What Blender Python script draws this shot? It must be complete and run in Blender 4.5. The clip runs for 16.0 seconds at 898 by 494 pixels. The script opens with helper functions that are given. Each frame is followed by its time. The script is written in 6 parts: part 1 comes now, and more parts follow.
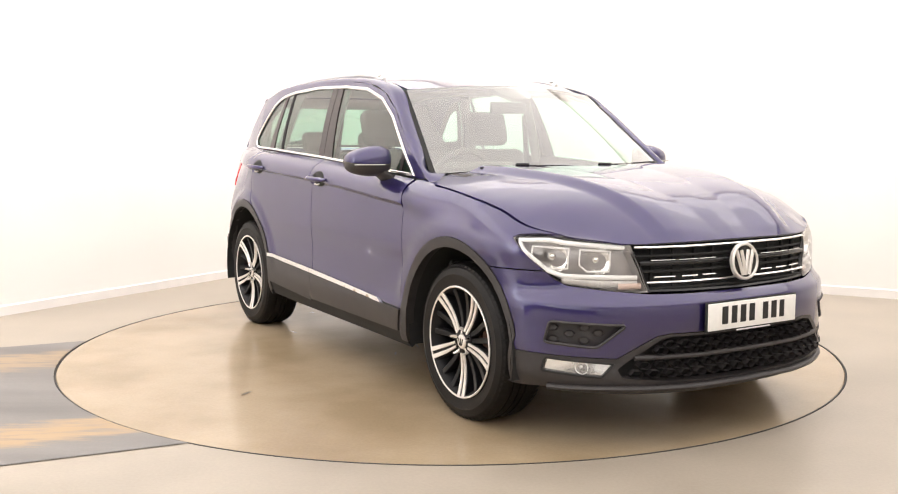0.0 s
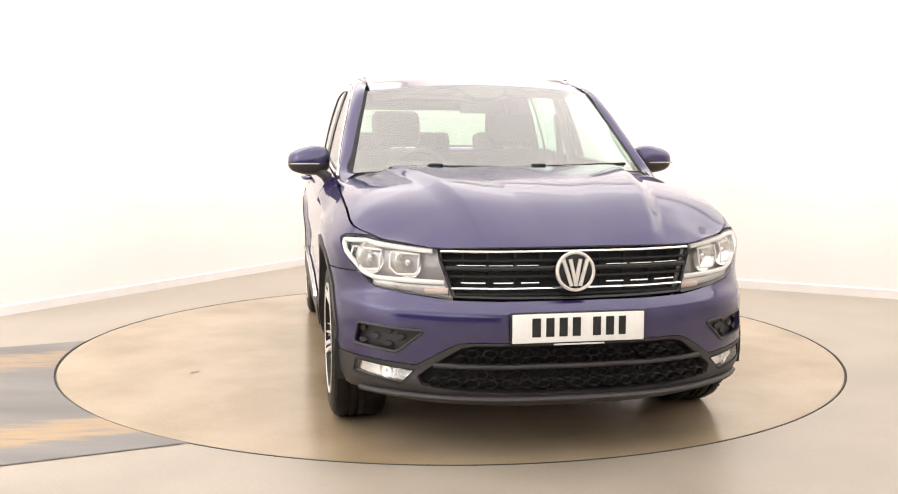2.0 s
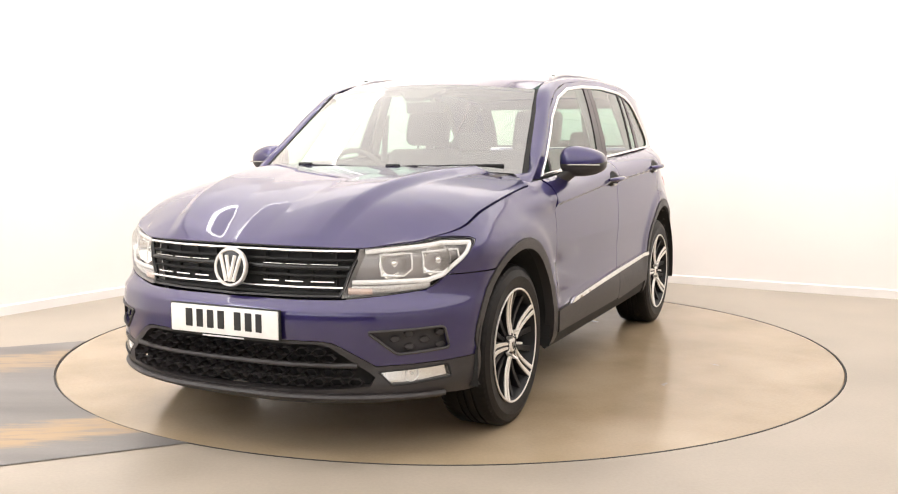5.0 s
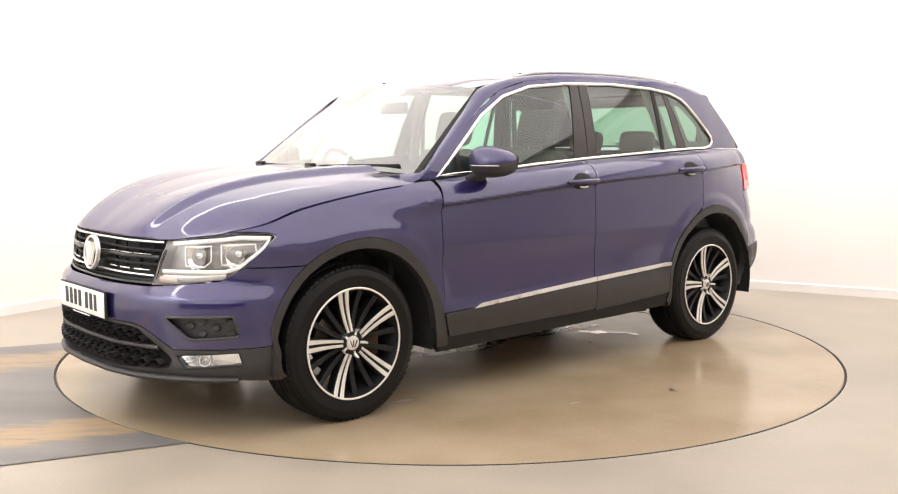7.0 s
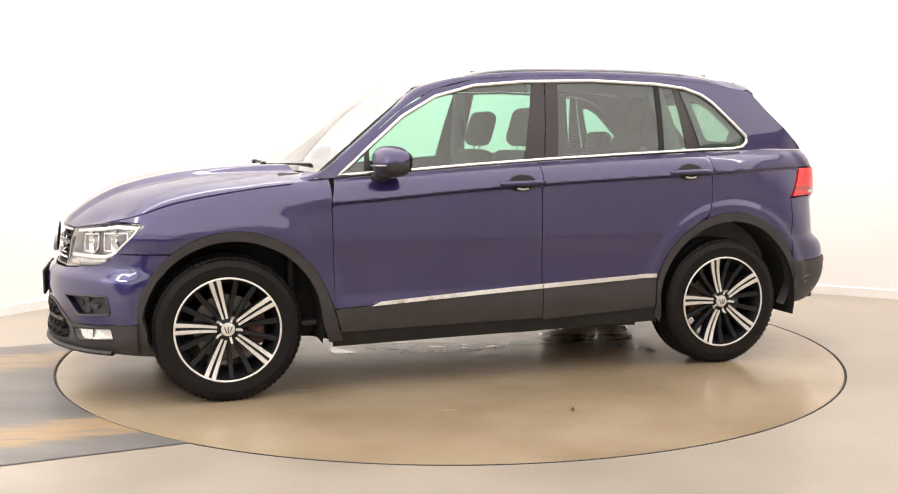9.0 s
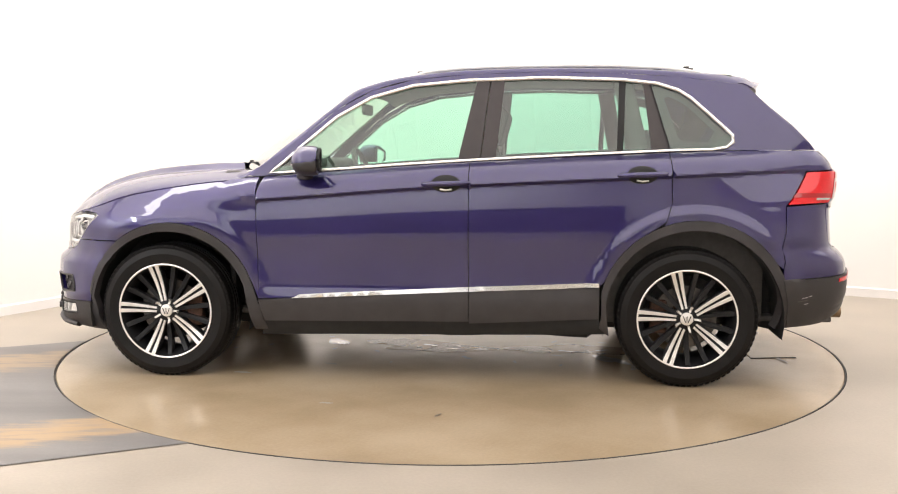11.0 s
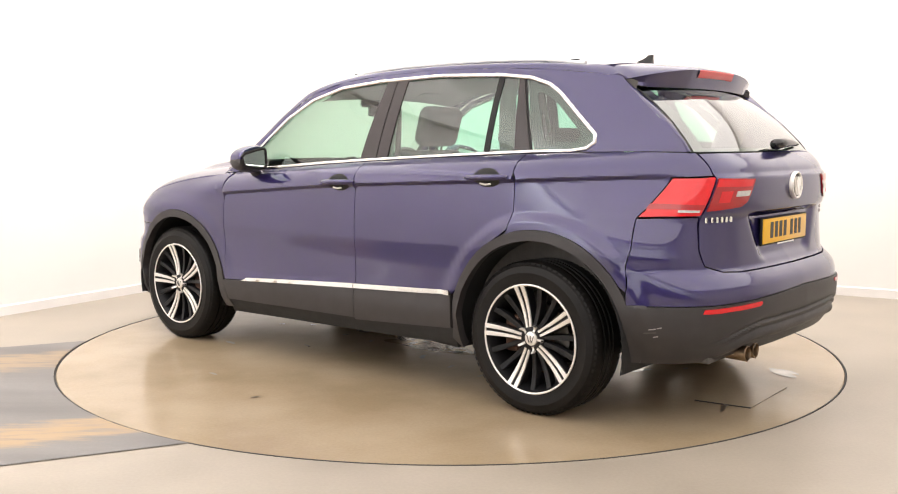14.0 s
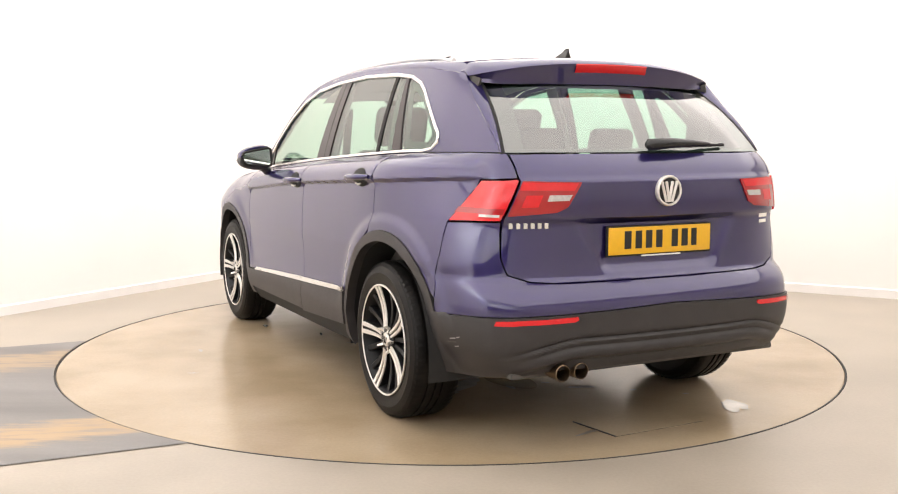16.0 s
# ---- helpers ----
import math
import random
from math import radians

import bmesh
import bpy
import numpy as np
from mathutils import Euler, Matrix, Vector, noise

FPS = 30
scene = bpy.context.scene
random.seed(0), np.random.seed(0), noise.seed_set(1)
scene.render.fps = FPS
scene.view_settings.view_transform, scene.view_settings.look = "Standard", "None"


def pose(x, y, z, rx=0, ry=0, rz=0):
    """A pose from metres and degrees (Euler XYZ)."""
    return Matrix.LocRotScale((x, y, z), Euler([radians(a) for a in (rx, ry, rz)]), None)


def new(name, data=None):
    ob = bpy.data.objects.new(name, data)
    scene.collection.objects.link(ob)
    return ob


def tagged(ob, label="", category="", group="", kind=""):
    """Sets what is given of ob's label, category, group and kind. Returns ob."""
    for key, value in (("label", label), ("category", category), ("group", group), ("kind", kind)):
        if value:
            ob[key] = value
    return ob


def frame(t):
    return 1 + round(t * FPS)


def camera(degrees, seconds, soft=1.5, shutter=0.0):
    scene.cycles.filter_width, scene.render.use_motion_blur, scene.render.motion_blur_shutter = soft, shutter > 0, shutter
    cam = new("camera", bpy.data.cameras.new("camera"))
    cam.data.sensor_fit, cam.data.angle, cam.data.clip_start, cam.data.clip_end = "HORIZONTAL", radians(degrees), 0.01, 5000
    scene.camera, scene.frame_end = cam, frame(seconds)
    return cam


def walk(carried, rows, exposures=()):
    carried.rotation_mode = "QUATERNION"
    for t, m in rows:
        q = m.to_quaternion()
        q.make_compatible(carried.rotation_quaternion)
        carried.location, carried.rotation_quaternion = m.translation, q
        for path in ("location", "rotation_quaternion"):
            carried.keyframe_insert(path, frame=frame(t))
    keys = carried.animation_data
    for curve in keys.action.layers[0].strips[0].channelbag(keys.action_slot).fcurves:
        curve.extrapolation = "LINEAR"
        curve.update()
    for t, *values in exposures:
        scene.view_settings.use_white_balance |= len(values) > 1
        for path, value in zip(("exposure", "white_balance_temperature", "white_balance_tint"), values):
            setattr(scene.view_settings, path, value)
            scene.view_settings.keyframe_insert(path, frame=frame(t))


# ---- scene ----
from mathutils.geometry import delaunay_2d_cdt

# ---------------------------------------------------------------- camera: fixed on a stand
cam = camera(50.05, 16.0, soft=1.1)
CAM_POSE = pose(0.0, -5.808, 1.2284, 90 - 6.252, 0.0, 0.071)
walk(cam, [(0.0, CAM_POSE), (16.0, CAM_POSE)], exposures=[(0.0, 0.0), (16.0, 0.0)])

# turn of the turntable in degrees (clockwise), second by second
TURN = [(0.0, 0.0), (0.5, 3.6), (1.0, 9.18), (1.5, 15.0), (2.0, 21.05), (2.5, 27.0), (3.0, 33.0), (3.5, 38.9),
        (4.0, 44.9), (4.5, 50.8), (7.0, 80.4), (7.5, 86.25), (8.0, 92.1), (8.5, 97.95), (9.0, 103.75), (11.5, 132.5),
        (12.0, 138.28), (12.5, 144.02), (13.0, 149.78), (13.5, 155.53), (14.0, 161.3), (14.5, 167.08), (15.0, 172.93),
        (15.5, 178.8), (16.0, 184.79)]
CAR_HEADING, CAR_X, CAR_Y = -58.5, 0.066, 0.080
TABLE_R = 2.244

# ---------------------------------------------------------------- world and light
world = bpy.data.worlds.new("world")
scene.world = world
world.use_nodes = True
world.node_tree.nodes["Background"].inputs[0].default_value = (0.9, 0.93, 1.0, 1)
world.node_tree.nodes["Background"].inputs[1].default_value = 0.05


def area(name, x, y, z, sx, sy, power, turn, tilt=0.0, color=(1.0, 0.955, 0.935)):
    """A ceiling lightbox shining down, or an added fill leaning towards the nearby wall."""
    d = bpy.data.lights.new(name, "AREA")
    d.shape, d.size, d.size_y, d.energy, d.color = "RECTANGLE", sx, sy, power, color
    ob = new(name, d)
    ob.matrix_world = pose(x, y, z, tilt, 0, turn)
    return ob


# a luminous stretched ceiling; added fill lights, no known fixtures, brighten the walls
area("ceiling_lightbox", 0.27, -3.98, 3.37, 10.6, 12.6, 650, -29.1)
area("wall_fill_light", -2.45, -0.6, 3.30, 6.5, 0.7, 130, 58.8, 46)
area("wall_fill_light", 1.60, 1.20, 3.30, 6.5, 0.7, 125, -29.1, 46)
# two cooler fills added for bluish light on the car's sides
area("wall_fill_light", -6.1, -5.9, 3.30, 6.0, 0.7, 330, 58.8, 40, (0.86, 0.92, 1.0))
area("wall_fill_light", -3.6, -10.2, 3.30, 9.0, 0.7, 420, 150.9, 40, (0.86, 0.92, 1.0))

# ---------------------------------------------------------------- materials
def principled(name, color, rough=0.5, metal=0.0, coat=0.0, noise_scale=0.0, vary=0.0, bump=0.0, bump_scale=200.0, spec=0.5):
    m = bpy.data.materials.new(name)
    m.use_nodes = True
    nt = m.node_tree
    b = nt.nodes["Principled BSDF"]
    b.inputs["Base Color"].default_value = (*color, 1)
    b.inputs["Roughness"].default_value = rough
    b.inputs["Metallic"].default_value = metal
    b.inputs["Coat Weight"].default_value = coat
    b.inputs["Coat Roughness"].default_value = 0.03
    b.inputs["Specular IOR Level"].default_value = spec
    tc = nt.nodes.new("ShaderNodeTexCoord")
    if vary:
        n = nt.nodes.new("ShaderNodeTexNoise")
        n.inputs["Scale"].default_value = noise_scale
        n.inputs["Detail"].default_value = 6
        nt.links.new(tc.outputs["Object"], n.inputs["Vector"])
        r = nt.nodes.new("ShaderNodeMapRange")
        r.inputs["From Min"].default_value, r.inputs["From Max"].default_value = 0.3, 0.7
        r.inputs["To Min"].default_value, r.inputs["To Max"].default_value = 1 - vary, 1 + vary
        nt.links.new(n.outputs["Fac"], r.inputs["Value"])
        mul = nt.nodes.new("ShaderNodeVectorMath")
        mul.operation = "SCALE"
        mul.inputs[0].default_value = color
        nt.links.new(r.outputs["Result"], mul.inputs["Scale"])
        nt.links.new(mul.outputs["Vector"], b.inputs["Base Color"])
    if bump:
        n2 = nt.nodes.new("ShaderNodeTexNoise")
        n2.inputs["Scale"].default_value = bump_scale
        n2.inputs["Detail"].default_value = 4
        nt.links.new(tc.outputs["Object"], n2.inputs["Vector"])
        bp = nt.nodes.new("ShaderNodeBump")
        bp.inputs["Strength"].default_value = bump
        bp.inputs["Distance"].default_value = 0.002
        nt.links.new(n2.outputs["Fac"], bp.inputs["Height"])
        nt.links.new(bp.outputs["Normal"], b.inputs["Normal"])
    return m


def glass_mat(name, tint, base=0.08, rough=0.0):
    """A thin pane: tinted see-through with a mirror gloss by Fresnel."""
    m = bpy.data.materials.new(name)
    m.use_nodes = True
    nt = m.node_tree
    nt.nodes.clear()
    out = nt.nodes.new("ShaderNodeOutputMaterial")
    tr = nt.nodes.new("ShaderNodeBsdfTransparent")
    tr.inputs[0].default_value = (*tint, 1)
    gl = nt.nodes.new("ShaderNodeBsdfGlossy")
    gl.inputs["Roughness"].default_value = rough
    fr = nt.nodes.new("ShaderNodeLayerWeight")
    fr.inputs["Blend"].default_value = 0.5
    pw = nt.nodes.new("ShaderNodeMath")
    pw.operation, pw.inputs[1].default_value = "POWER", 4.0
    nt.links.new(fr.outputs["Facing"], pw.inputs[0])
    ma = nt.nodes.new("ShaderNodeMath")
    ma.operation, ma.inputs[1].default_value, ma.inputs[2].default_value = "MULTIPLY_ADD", 0.85, base
    nt.links.new(pw.outputs[0], ma.inputs[0])
    mx = nt.nodes.new("ShaderNodeMixShader")
    nt.links.new(ma.outputs[0], mx.inputs[0])
    nt.links.new(tr.outputs[0], mx.inputs[1])
    nt.links.new(gl.outputs[0], mx.inputs[2])
    nt.links.new(mx.outputs[0], out.inputs[0])
    return m


PAINT = principled("blue_paint", (0.0240, 0.0175, 0.094), 0.40, 0.60, 1.0, 3.0, 0.05, 0.03, 900)
PAINT.node_tree.nodes["Principled BSDF"].inputs["Specular Tint"].default_value = (0.30, 0.27, 0.45, 1)
PAINT.node_tree.nodes["Principled BSDF"].inputs["Coat IOR"].default_value = 1.75
PAINT.node_tree.nodes["Principled BSDF"].inputs["Coat Roughness"].default_value = 0.03
CLAD = principled("black_plastic", (0.030, 0.0265, 0.027), 0.48, 0.0, 0.0, 14.0, 0.12, 0.12, 1200)
BLACK = principled("gloss_black", (0.010, 0.010, 0.011), 0.22, 0.0, 0.0, 20.0, 0.1)
MATBLACK = principled("matt_black", (0.012, 0.012, 0.012), 0.75, 0.0, 0.0, 20.0, 0.2)
WHEELBLACK = principled("satin_black_wheel", (0.007, 0.007, 0.008), 0.42, 0.0, 0.0, 20.0, 0.1, 0.0, 200.0, 0.3)
PILLAR = principled("pillar_black", (0.030, 0.023, 0.024), 0.35, 0.0, 0.0, 20.0, 0.1)
RUBBER = principled("tyre_rubber", (0.0045, 0.0036, 0.0033), 0.5, 0.0, 0.0, 25.0, 0.2, 0.15, 500, 0.25)
CHROME = principled("chrome", (0.86, 0.85, 0.83), 0.24, 1.0, 0.0, 30.0, 0.03)
SILVER = principled("machined_alloy", (0.80, 0.77, 0.73), 0.38, 0.6, 0.3, 30.0, 0.04)
RAIL_MAT = principled("satin_rail", (0.86, 0.85, 0.83), 0.35, 0.15, 0.4, 30.0, 0.03)
STEEL = principled("brake_steel", (0.13, 0.12, 0.11), 0.42, 1.0, 0.0, 60.0, 0.2)
RUST = principled("rusty_iron", (0.075, 0.036, 0.022), 0.8, 0.2, 0.0, 40.0, 0.3)
EXHAUST = principled("tarnished_steel", (0.24, 0.17, 0.11), 0.38, 1.0, 0.0, 30.0, 0.25)
UNDER = principled("underbody", (0.020, 0.018, 0.016), 0.85, 0.0, 0.0, 8.0, 0.4)
FABRIC = principled("seat_fabric", (0.095, 0.085, 0.080), 0.9, 0.0, 0.0, 60.0, 0.2, 0.3, 700)
TRIM_IN = principled("interior_plastic", (0.085, 0.078, 0.072), 0.7, 0.0, 0.0, 30.0, 0.15, 0.1, 800)
HEADLINER = principled("headliner_cloth", (0.42, 0.39, 0.36), 0.95, 0.0, 0.0, 60.0, 0.08)
LAMP_SILVER = principled("lamp_reflector", (0.93, 0.92, 0.90), 0.16, 0.95, 0.0, 30.0, 0.03, 0.25, 60.0)
LAMP_GREY = principled("lamp_bezel", (0.42, 0.40, 0.39), 0.28, 0.5, 0.3, 30.0, 0.05)
LAMP_WHITE = principled("lamp_light_guide", (0.88, 0.87, 0.85), 0.22, 0.0, 0.8)
RED = principled("red_lens", (0.66, 0.008, 0.014), 0.15, 0.0, 0.5, 60.0, 0.05)
RED_DARK = principled("dark_red_lens", (0.36, 0.006, 0.010), 0.10, 0.0, 1.0, 60.0, 0.05)
AMBER = principled("indicator_lens", (0.60, 0.45, 0.38), 0.2, 0.0, 0.8, 60.0, 0.05)
CLEAR_LENS = principled("white_lens", (0.55, 0.53, 0.51), 0.15, 0.3, 0.8, 90.0, 0.15, 0.6, 160.0)
PLATE_W = principled("white_plate", (0.87, 0.86, 0.83), 0.35, 0.0, 0.3, 40.0, 0.03)
PLATE_Y = principled("yellow_plate", (0.80, 0.44, 0.010), 0.35, 0.0, 0.3, 40.0, 0.03)
INK = principled("plate_ink", (0.012, 0.012, 0.013), 0.4, 0.0, 0.0, 40.0, 0.1)
WHITE_INK = principled("white_ink", (0.75, 0.75, 0.74), 0.4, 0.0, 0.0, 40.0, 0.05)
GLASS = glass_mat("window_glass", (0.56, 0.84, 0.71), 0.11)
GLASS_REAR = glass_mat("privacy_glass", (0.48, 0.76, 0.64), 0.12)
WSCREEN = glass_mat("windscreen_glass", (0.84, 0.94, 0.83), 0.31)
GLASS_BACK = glass_mat("rear_window_glass", (0.50, 0.70, 0.58), 0.27, 0.03)
LENS = glass_mat("clear_lens", (0.96, 0.96, 0.96), 0.06)
MIRROR = principled("mirror_glass", (0.86, 0.95, 0.92), 0.02, 1.0)
WALL = principled("white_wall_paint", (0.84, 0.81, 0.78), 0.85, 0.0, 0.0, 1.3, 0.02, 0.03, 60)
CEIL = principled("ceiling_paint", (0.80, 0.78, 0.75), 0.9, 0.0, 0.0, 2.0, 0.02)
DADO = principled("dark_wall_panel", (0.07, 0.063, 0.06), 0.6, 0.0, 0.0, 2.0, 0.15)
REARWALL = principled("rear_wall_paint", (0.66, 0.635, 0.61), 0.85, 0.0, 0.0, 1.5, 0.06)
SKIRT = principled("skirting_paint", (0.80, 0.77, 0.74), 0.5, 0.0, 0.0, 5.0, 0.03)


def floor_mat(name, base, dark, tint, rough, streak=False, angle=0.0, spread=0.10):
    """Painted concrete: broad tone changes, fine speckle, and soft gloss."""
    m = bpy.data.materials.new(name)
    m.use_nodes = True
    nt = m.node_tree
    b = nt.nodes["Principled BSDF"]
    tc = nt.nodes.new("ShaderNodeTexCoord")
    mp = nt.nodes.new("ShaderNodeMapping")
    mp.inputs["Rotation"].default_value = (0, 0, radians(angle))
    nt.links.new(tc.outputs["Object"], mp.inputs["Vector"])
    if streak:
        mp.inputs["Scale"].default_value = (0.35, 2.6, 1)
    n1 = nt.nodes.new("ShaderNodeTexNoise")
    n1.inputs["Scale"].default_value, n1.inputs["Detail"].default_value = 1.4, 7
    nt.links.new(mp.outputs[0], n1.inputs["Vector"])
    cr = nt.nodes.new("ShaderNodeValToRGB")
    e = cr.color_ramp.elements
    e[0].position, e[0].color = 0.36, (*dark, 1)
    e[1].position, e[1].color = 0.66, (*base, 1)
    mid = e.new(0.52)
    mid.color = (*tint, 1)
    nt.links.new(n1.outputs["Fac"], cr.inputs["Fac"])
    n2 = nt.nodes.new("ShaderNodeTexNoise")
    n2.inputs["Scale"].default_value, n2.inputs["Detail"].default_value = 70, 5
    nt.links.new(tc.outputs["Object"], n2.inputs["Vector"])
    r2 = nt.nodes.new("ShaderNodeMapRange")
    r2.inputs["To Min"].default_value, r2.inputs["To Max"].default_value = 0.90, 1.10
    nt.links.new(n2.outputs["Fac"], r2.inputs["Value"])
    sc = nt.nodes.new("ShaderNodeVectorMath")
    sc.operation = "SCALE"
    nt.links.new(cr.outputs["Color"], sc.inputs[0])
    nt.links.new(r2.outputs["Result"], sc.inputs["Scale"])
    nt.links.new(sc.outputs["Vector"], b.inputs["Base Color"])
    r3 = nt.nodes.new("ShaderNodeMapRange")
    r3.inputs["To Min"].default_value, r3.inputs["To Max"].default_value = rough - spread, rough + spread
    nt.links.new(n1.outputs["Fac"], r3.inputs["Value"])
    nt.links.new(r3.outputs["Result"], b.inputs["Roughness"])
    bp = nt.nodes.new("ShaderNodeBump")
    bp.inputs["Strength"].default_value, bp.inputs["Distance"].default_value = 0.12, 0.002
    nt.links.new(n2.outputs["Fac"], bp.inputs["Height"])
    nt.links.new(bp.outputs["Normal"], b.inputs["Normal"])
    return m


FLOOR = floor_mat("painted_concrete", (0.395, 0.345, 0.283), (0.325, 0.283, 0.228), (0.362, 0.317, 0.257), 0.40)
TABLE = floor_mat("turntable_paint", (0.42, 0.332, 0.228), (0.318, 0.240, 0.150), (0.378, 0.294, 0.195), 0.20, spread=0.05)


def lane_mat():
    """Bare concrete lane: grey, with two worn ochre wheel tracks along it."""
    m = floor_mat("worn_lane", (0.205, 0.193, 0.186), (0.125, 0.118, 0.114), (0.168, 0.158, 0.152), 0.42, True, -24.0)
    nt = m.node_tree
    b = nt.nodes["Principled BSDF"]
    grey = b.inputs["Base Color"].links[0].from_socket
    tc = nt.nodes.new("ShaderNodeTexCoord")
    dot = nt.nodes.new("ShaderNodeVectorMath")
    dot.operation, dot.inputs[1].default_value = "DOT_PRODUCT", (-0.4023, 0.9155, 0.0)
    nt.links.new(tc.outputs["Object"], dot.inputs[0])
    mp = nt.nodes.new("ShaderNodeMapping")
    mp.inputs["Rotation"].default_value, mp.inputs["Scale"].default_value = (0, 0, radians(-23.7)), (1.2, 7.0, 1.0)
    nt.links.new(tc.outputs["Object"], mp.inputs["Vector"])
    n = nt.nodes.new("ShaderNodeTexNoise")
    n.inputs["Scale"].default_value, n.inputs["Detail"].default_value, n.inputs["Roughness"].default_value = 1.6, 9, 0.68
    nt.links.new(mp.outputs[0], n.inputs["Vector"])
    warp = nt.nodes.new("ShaderNodeMath")
    warp.operation, warp.inputs[1].default_value = "MULTIPLY_ADD", 0.42
    nt.links.new(n.outputs["Fac"], warp.inputs[0])
    nt.links.new(dot.outputs["Value"], warp.inputs[2])
    r = nt.nodes.new("ShaderNodeMapRange")
    r.inputs["From Min"].default_value, r.inputs["From Max"].default_value = -1.19, 1.16
    nt.links.new(warp.outputs[0], r.inputs["Value"])
    cr = nt.nodes.new("ShaderNodeValToRGB")
    e = cr.color_ramp.elements
    e[0].position, e[0].color = 0.085, (0, 0, 0, 1)
    e[1].position, e[1].color = 0.12, (0.9, 0.9, 0.9, 1)
    for p, v in ((0.215, 0.9), (0.25, 0.0), (0.68, 0.0), (0.75, 0.62), (0.86, 0.7), (0.90, 0.0)):
        k = e.new(p)
        k.color = (v, v, v, 1)
    nt.links.new(r.outputs["Result"], cr.inputs["Fac"])
    n2 = nt.nodes.new("ShaderNodeTexNoise")
    n2.inputs["Scale"].default_value, n2.inputs["Detail"].default_value = 3.5, 8
    nt.links.new(mp.outputs[0], n2.inputs["Vector"])
    r2 = nt.nodes.new("ShaderNodeMapRange")
    r2.inputs["From Min"].default_value, r2.inputs["From Max"].default_value = 0.34, 0.52
    r2.inputs["To Min"].default_value = 0.25
    nt.links.new(n2.outputs["Fac"], r2.inputs["Value"])
    mu = nt.nodes.new("ShaderNodeMath")
    mu.operation = "MULTIPLY"
    nt.links.new(cr.outputs["Color"], mu.inputs[0])
    nt.links.new(r2.outputs["Result"], mu.inputs[1])
    mx = nt.nodes.new("ShaderNodeMix")
    mx.data_type = "RGBA"
    nt.links.new(mu.outputs[0], mx.inputs["Factor"])
    nt.links.new(grey, mx.inputs["A"])
    mx.inputs["B"].default_value = (0.40, 0.272, 0.145, 1)
    nt.links.new(mx.outputs["Result"], b.inputs["Base Color"])
    return m


LANE = lane_mat()
# pale base puts the mirrored white wall into the wet patches' colour
PATCH = principled("wet_pale_patch", (0.50, 0.46, 0.40), 0.07, 0.0, 1.0, 9.0, 0.2)
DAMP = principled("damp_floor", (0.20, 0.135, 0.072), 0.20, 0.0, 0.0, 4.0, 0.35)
STAIN = principled("oil_stain", (0.10, 0.075, 0.05), 0.3, 0.0, 0.0, 9.0, 0.4)
GAPMAT = principled("seam_shadow_steel", (0.03, 0.028, 0.026), 0.6, 0.2, 0.0, 20.0, 0.3)


# ---------------------------------------------------------------- mesh helpers
def geo(name, verts, faces, angle=35):
    me = bpy.data.meshes.new(name)
    me.from_pydata([tuple(v) for v in verts], [], [tuple(f) for f in faces])
    me.update()
    me.polygons.foreach_set("use_smooth", [True] * len(me.polygons))
    me.set_sharp_from_angle(angle=radians(angle))
    return me


def part(name, data, material, parent, label=""):
    """One mesh object, from a mesh or a bmesh, under a thing or a part."""
    if isinstance(data, bmesh.types.BMesh):
        me = bpy.data.meshes.new(name)
        data.to_mesh(me)
        data.free()
        me.polygons.foreach_set("use_smooth", [True] * len(me.polygons))
        me.set_sharp_from_angle(angle=radians(35))
        data = me
    ob = new(name, data)
    if not data.materials:
        data.materials.append(material)
    ob.parent = parent
    if label:
        tagged(ob, label)
    return ob


def pchip(xs, ys):
    """Monotone cubic through the knots, as a function of numpy arrays."""
    x, y = np.array(xs, float), np.array(ys, float)
    o = np.argsort(x)
    x, y = x[o], y[o]
    h, d = np.diff(x), np.diff(y) / np.diff(x)
    m = np.zeros(len(x))
    m[0], m[-1] = d[0], d[-1]
    for i in range(1, len(x) - 1):
        if d[i - 1] * d[i] > 0:
            w1, w2 = 2 * h[i] + h[i - 1], h[i] + 2 * h[i - 1]
            m[i] = (w1 + w2) / (w1 / d[i - 1] + w2 / d[i])

    def f(q):
        q = np.clip(np.asarray(q, float), x[0], x[-1])
        i = np.clip(np.searchsorted(x, q) - 1, 0, len(x) - 2)
        t = (q - x[i]) / h[i]
        t2, t3 = t * t, t * t * t
        return (2 * t3 - 3 * t2 + 1) * y[i] + (t3 - 2 * t2 + t) * h[i] * m[i] + (3 * t2 - 2 * t3) * y[i + 1] + (t3 - t2) * h[i] * m[i + 1]
    return f


def smooth(a, b, x):
    t = np.clip((np.asarray(x, float) - a) / (b - a), 0, 1)
    return t * t * (3 - 2 * t)


def inside(poly, pts):
    p, q = np.array(poly), np.asarray(pts)
    r = np.zeros(len(q), bool)
    a, b = p, np.roll(p, -1, 0)
    for (x0, y0), (x1, y1) in zip(a, b):
        if y0 != y1:
            r ^= ((y0 > q[:, 1]) != (y1 > q[:, 1])) & (q[:, 0] < (x1 - x0) * (q[:, 1] - y0) / (y1 - y0) + x0)
    return r


def dense(poly, step):
    out = []
    for (x0, y0), (x1, y1) in zip(poly, poly[1:] + poly[:1]):
        n = max(1, int(math.hypot(x1 - x0, y1 - y0) / step + 0.5))
        out += [(x0 + (x1 - x0) * i / n, y0 + (y1 - y0) * i / n) for i in range(n)]
    return out


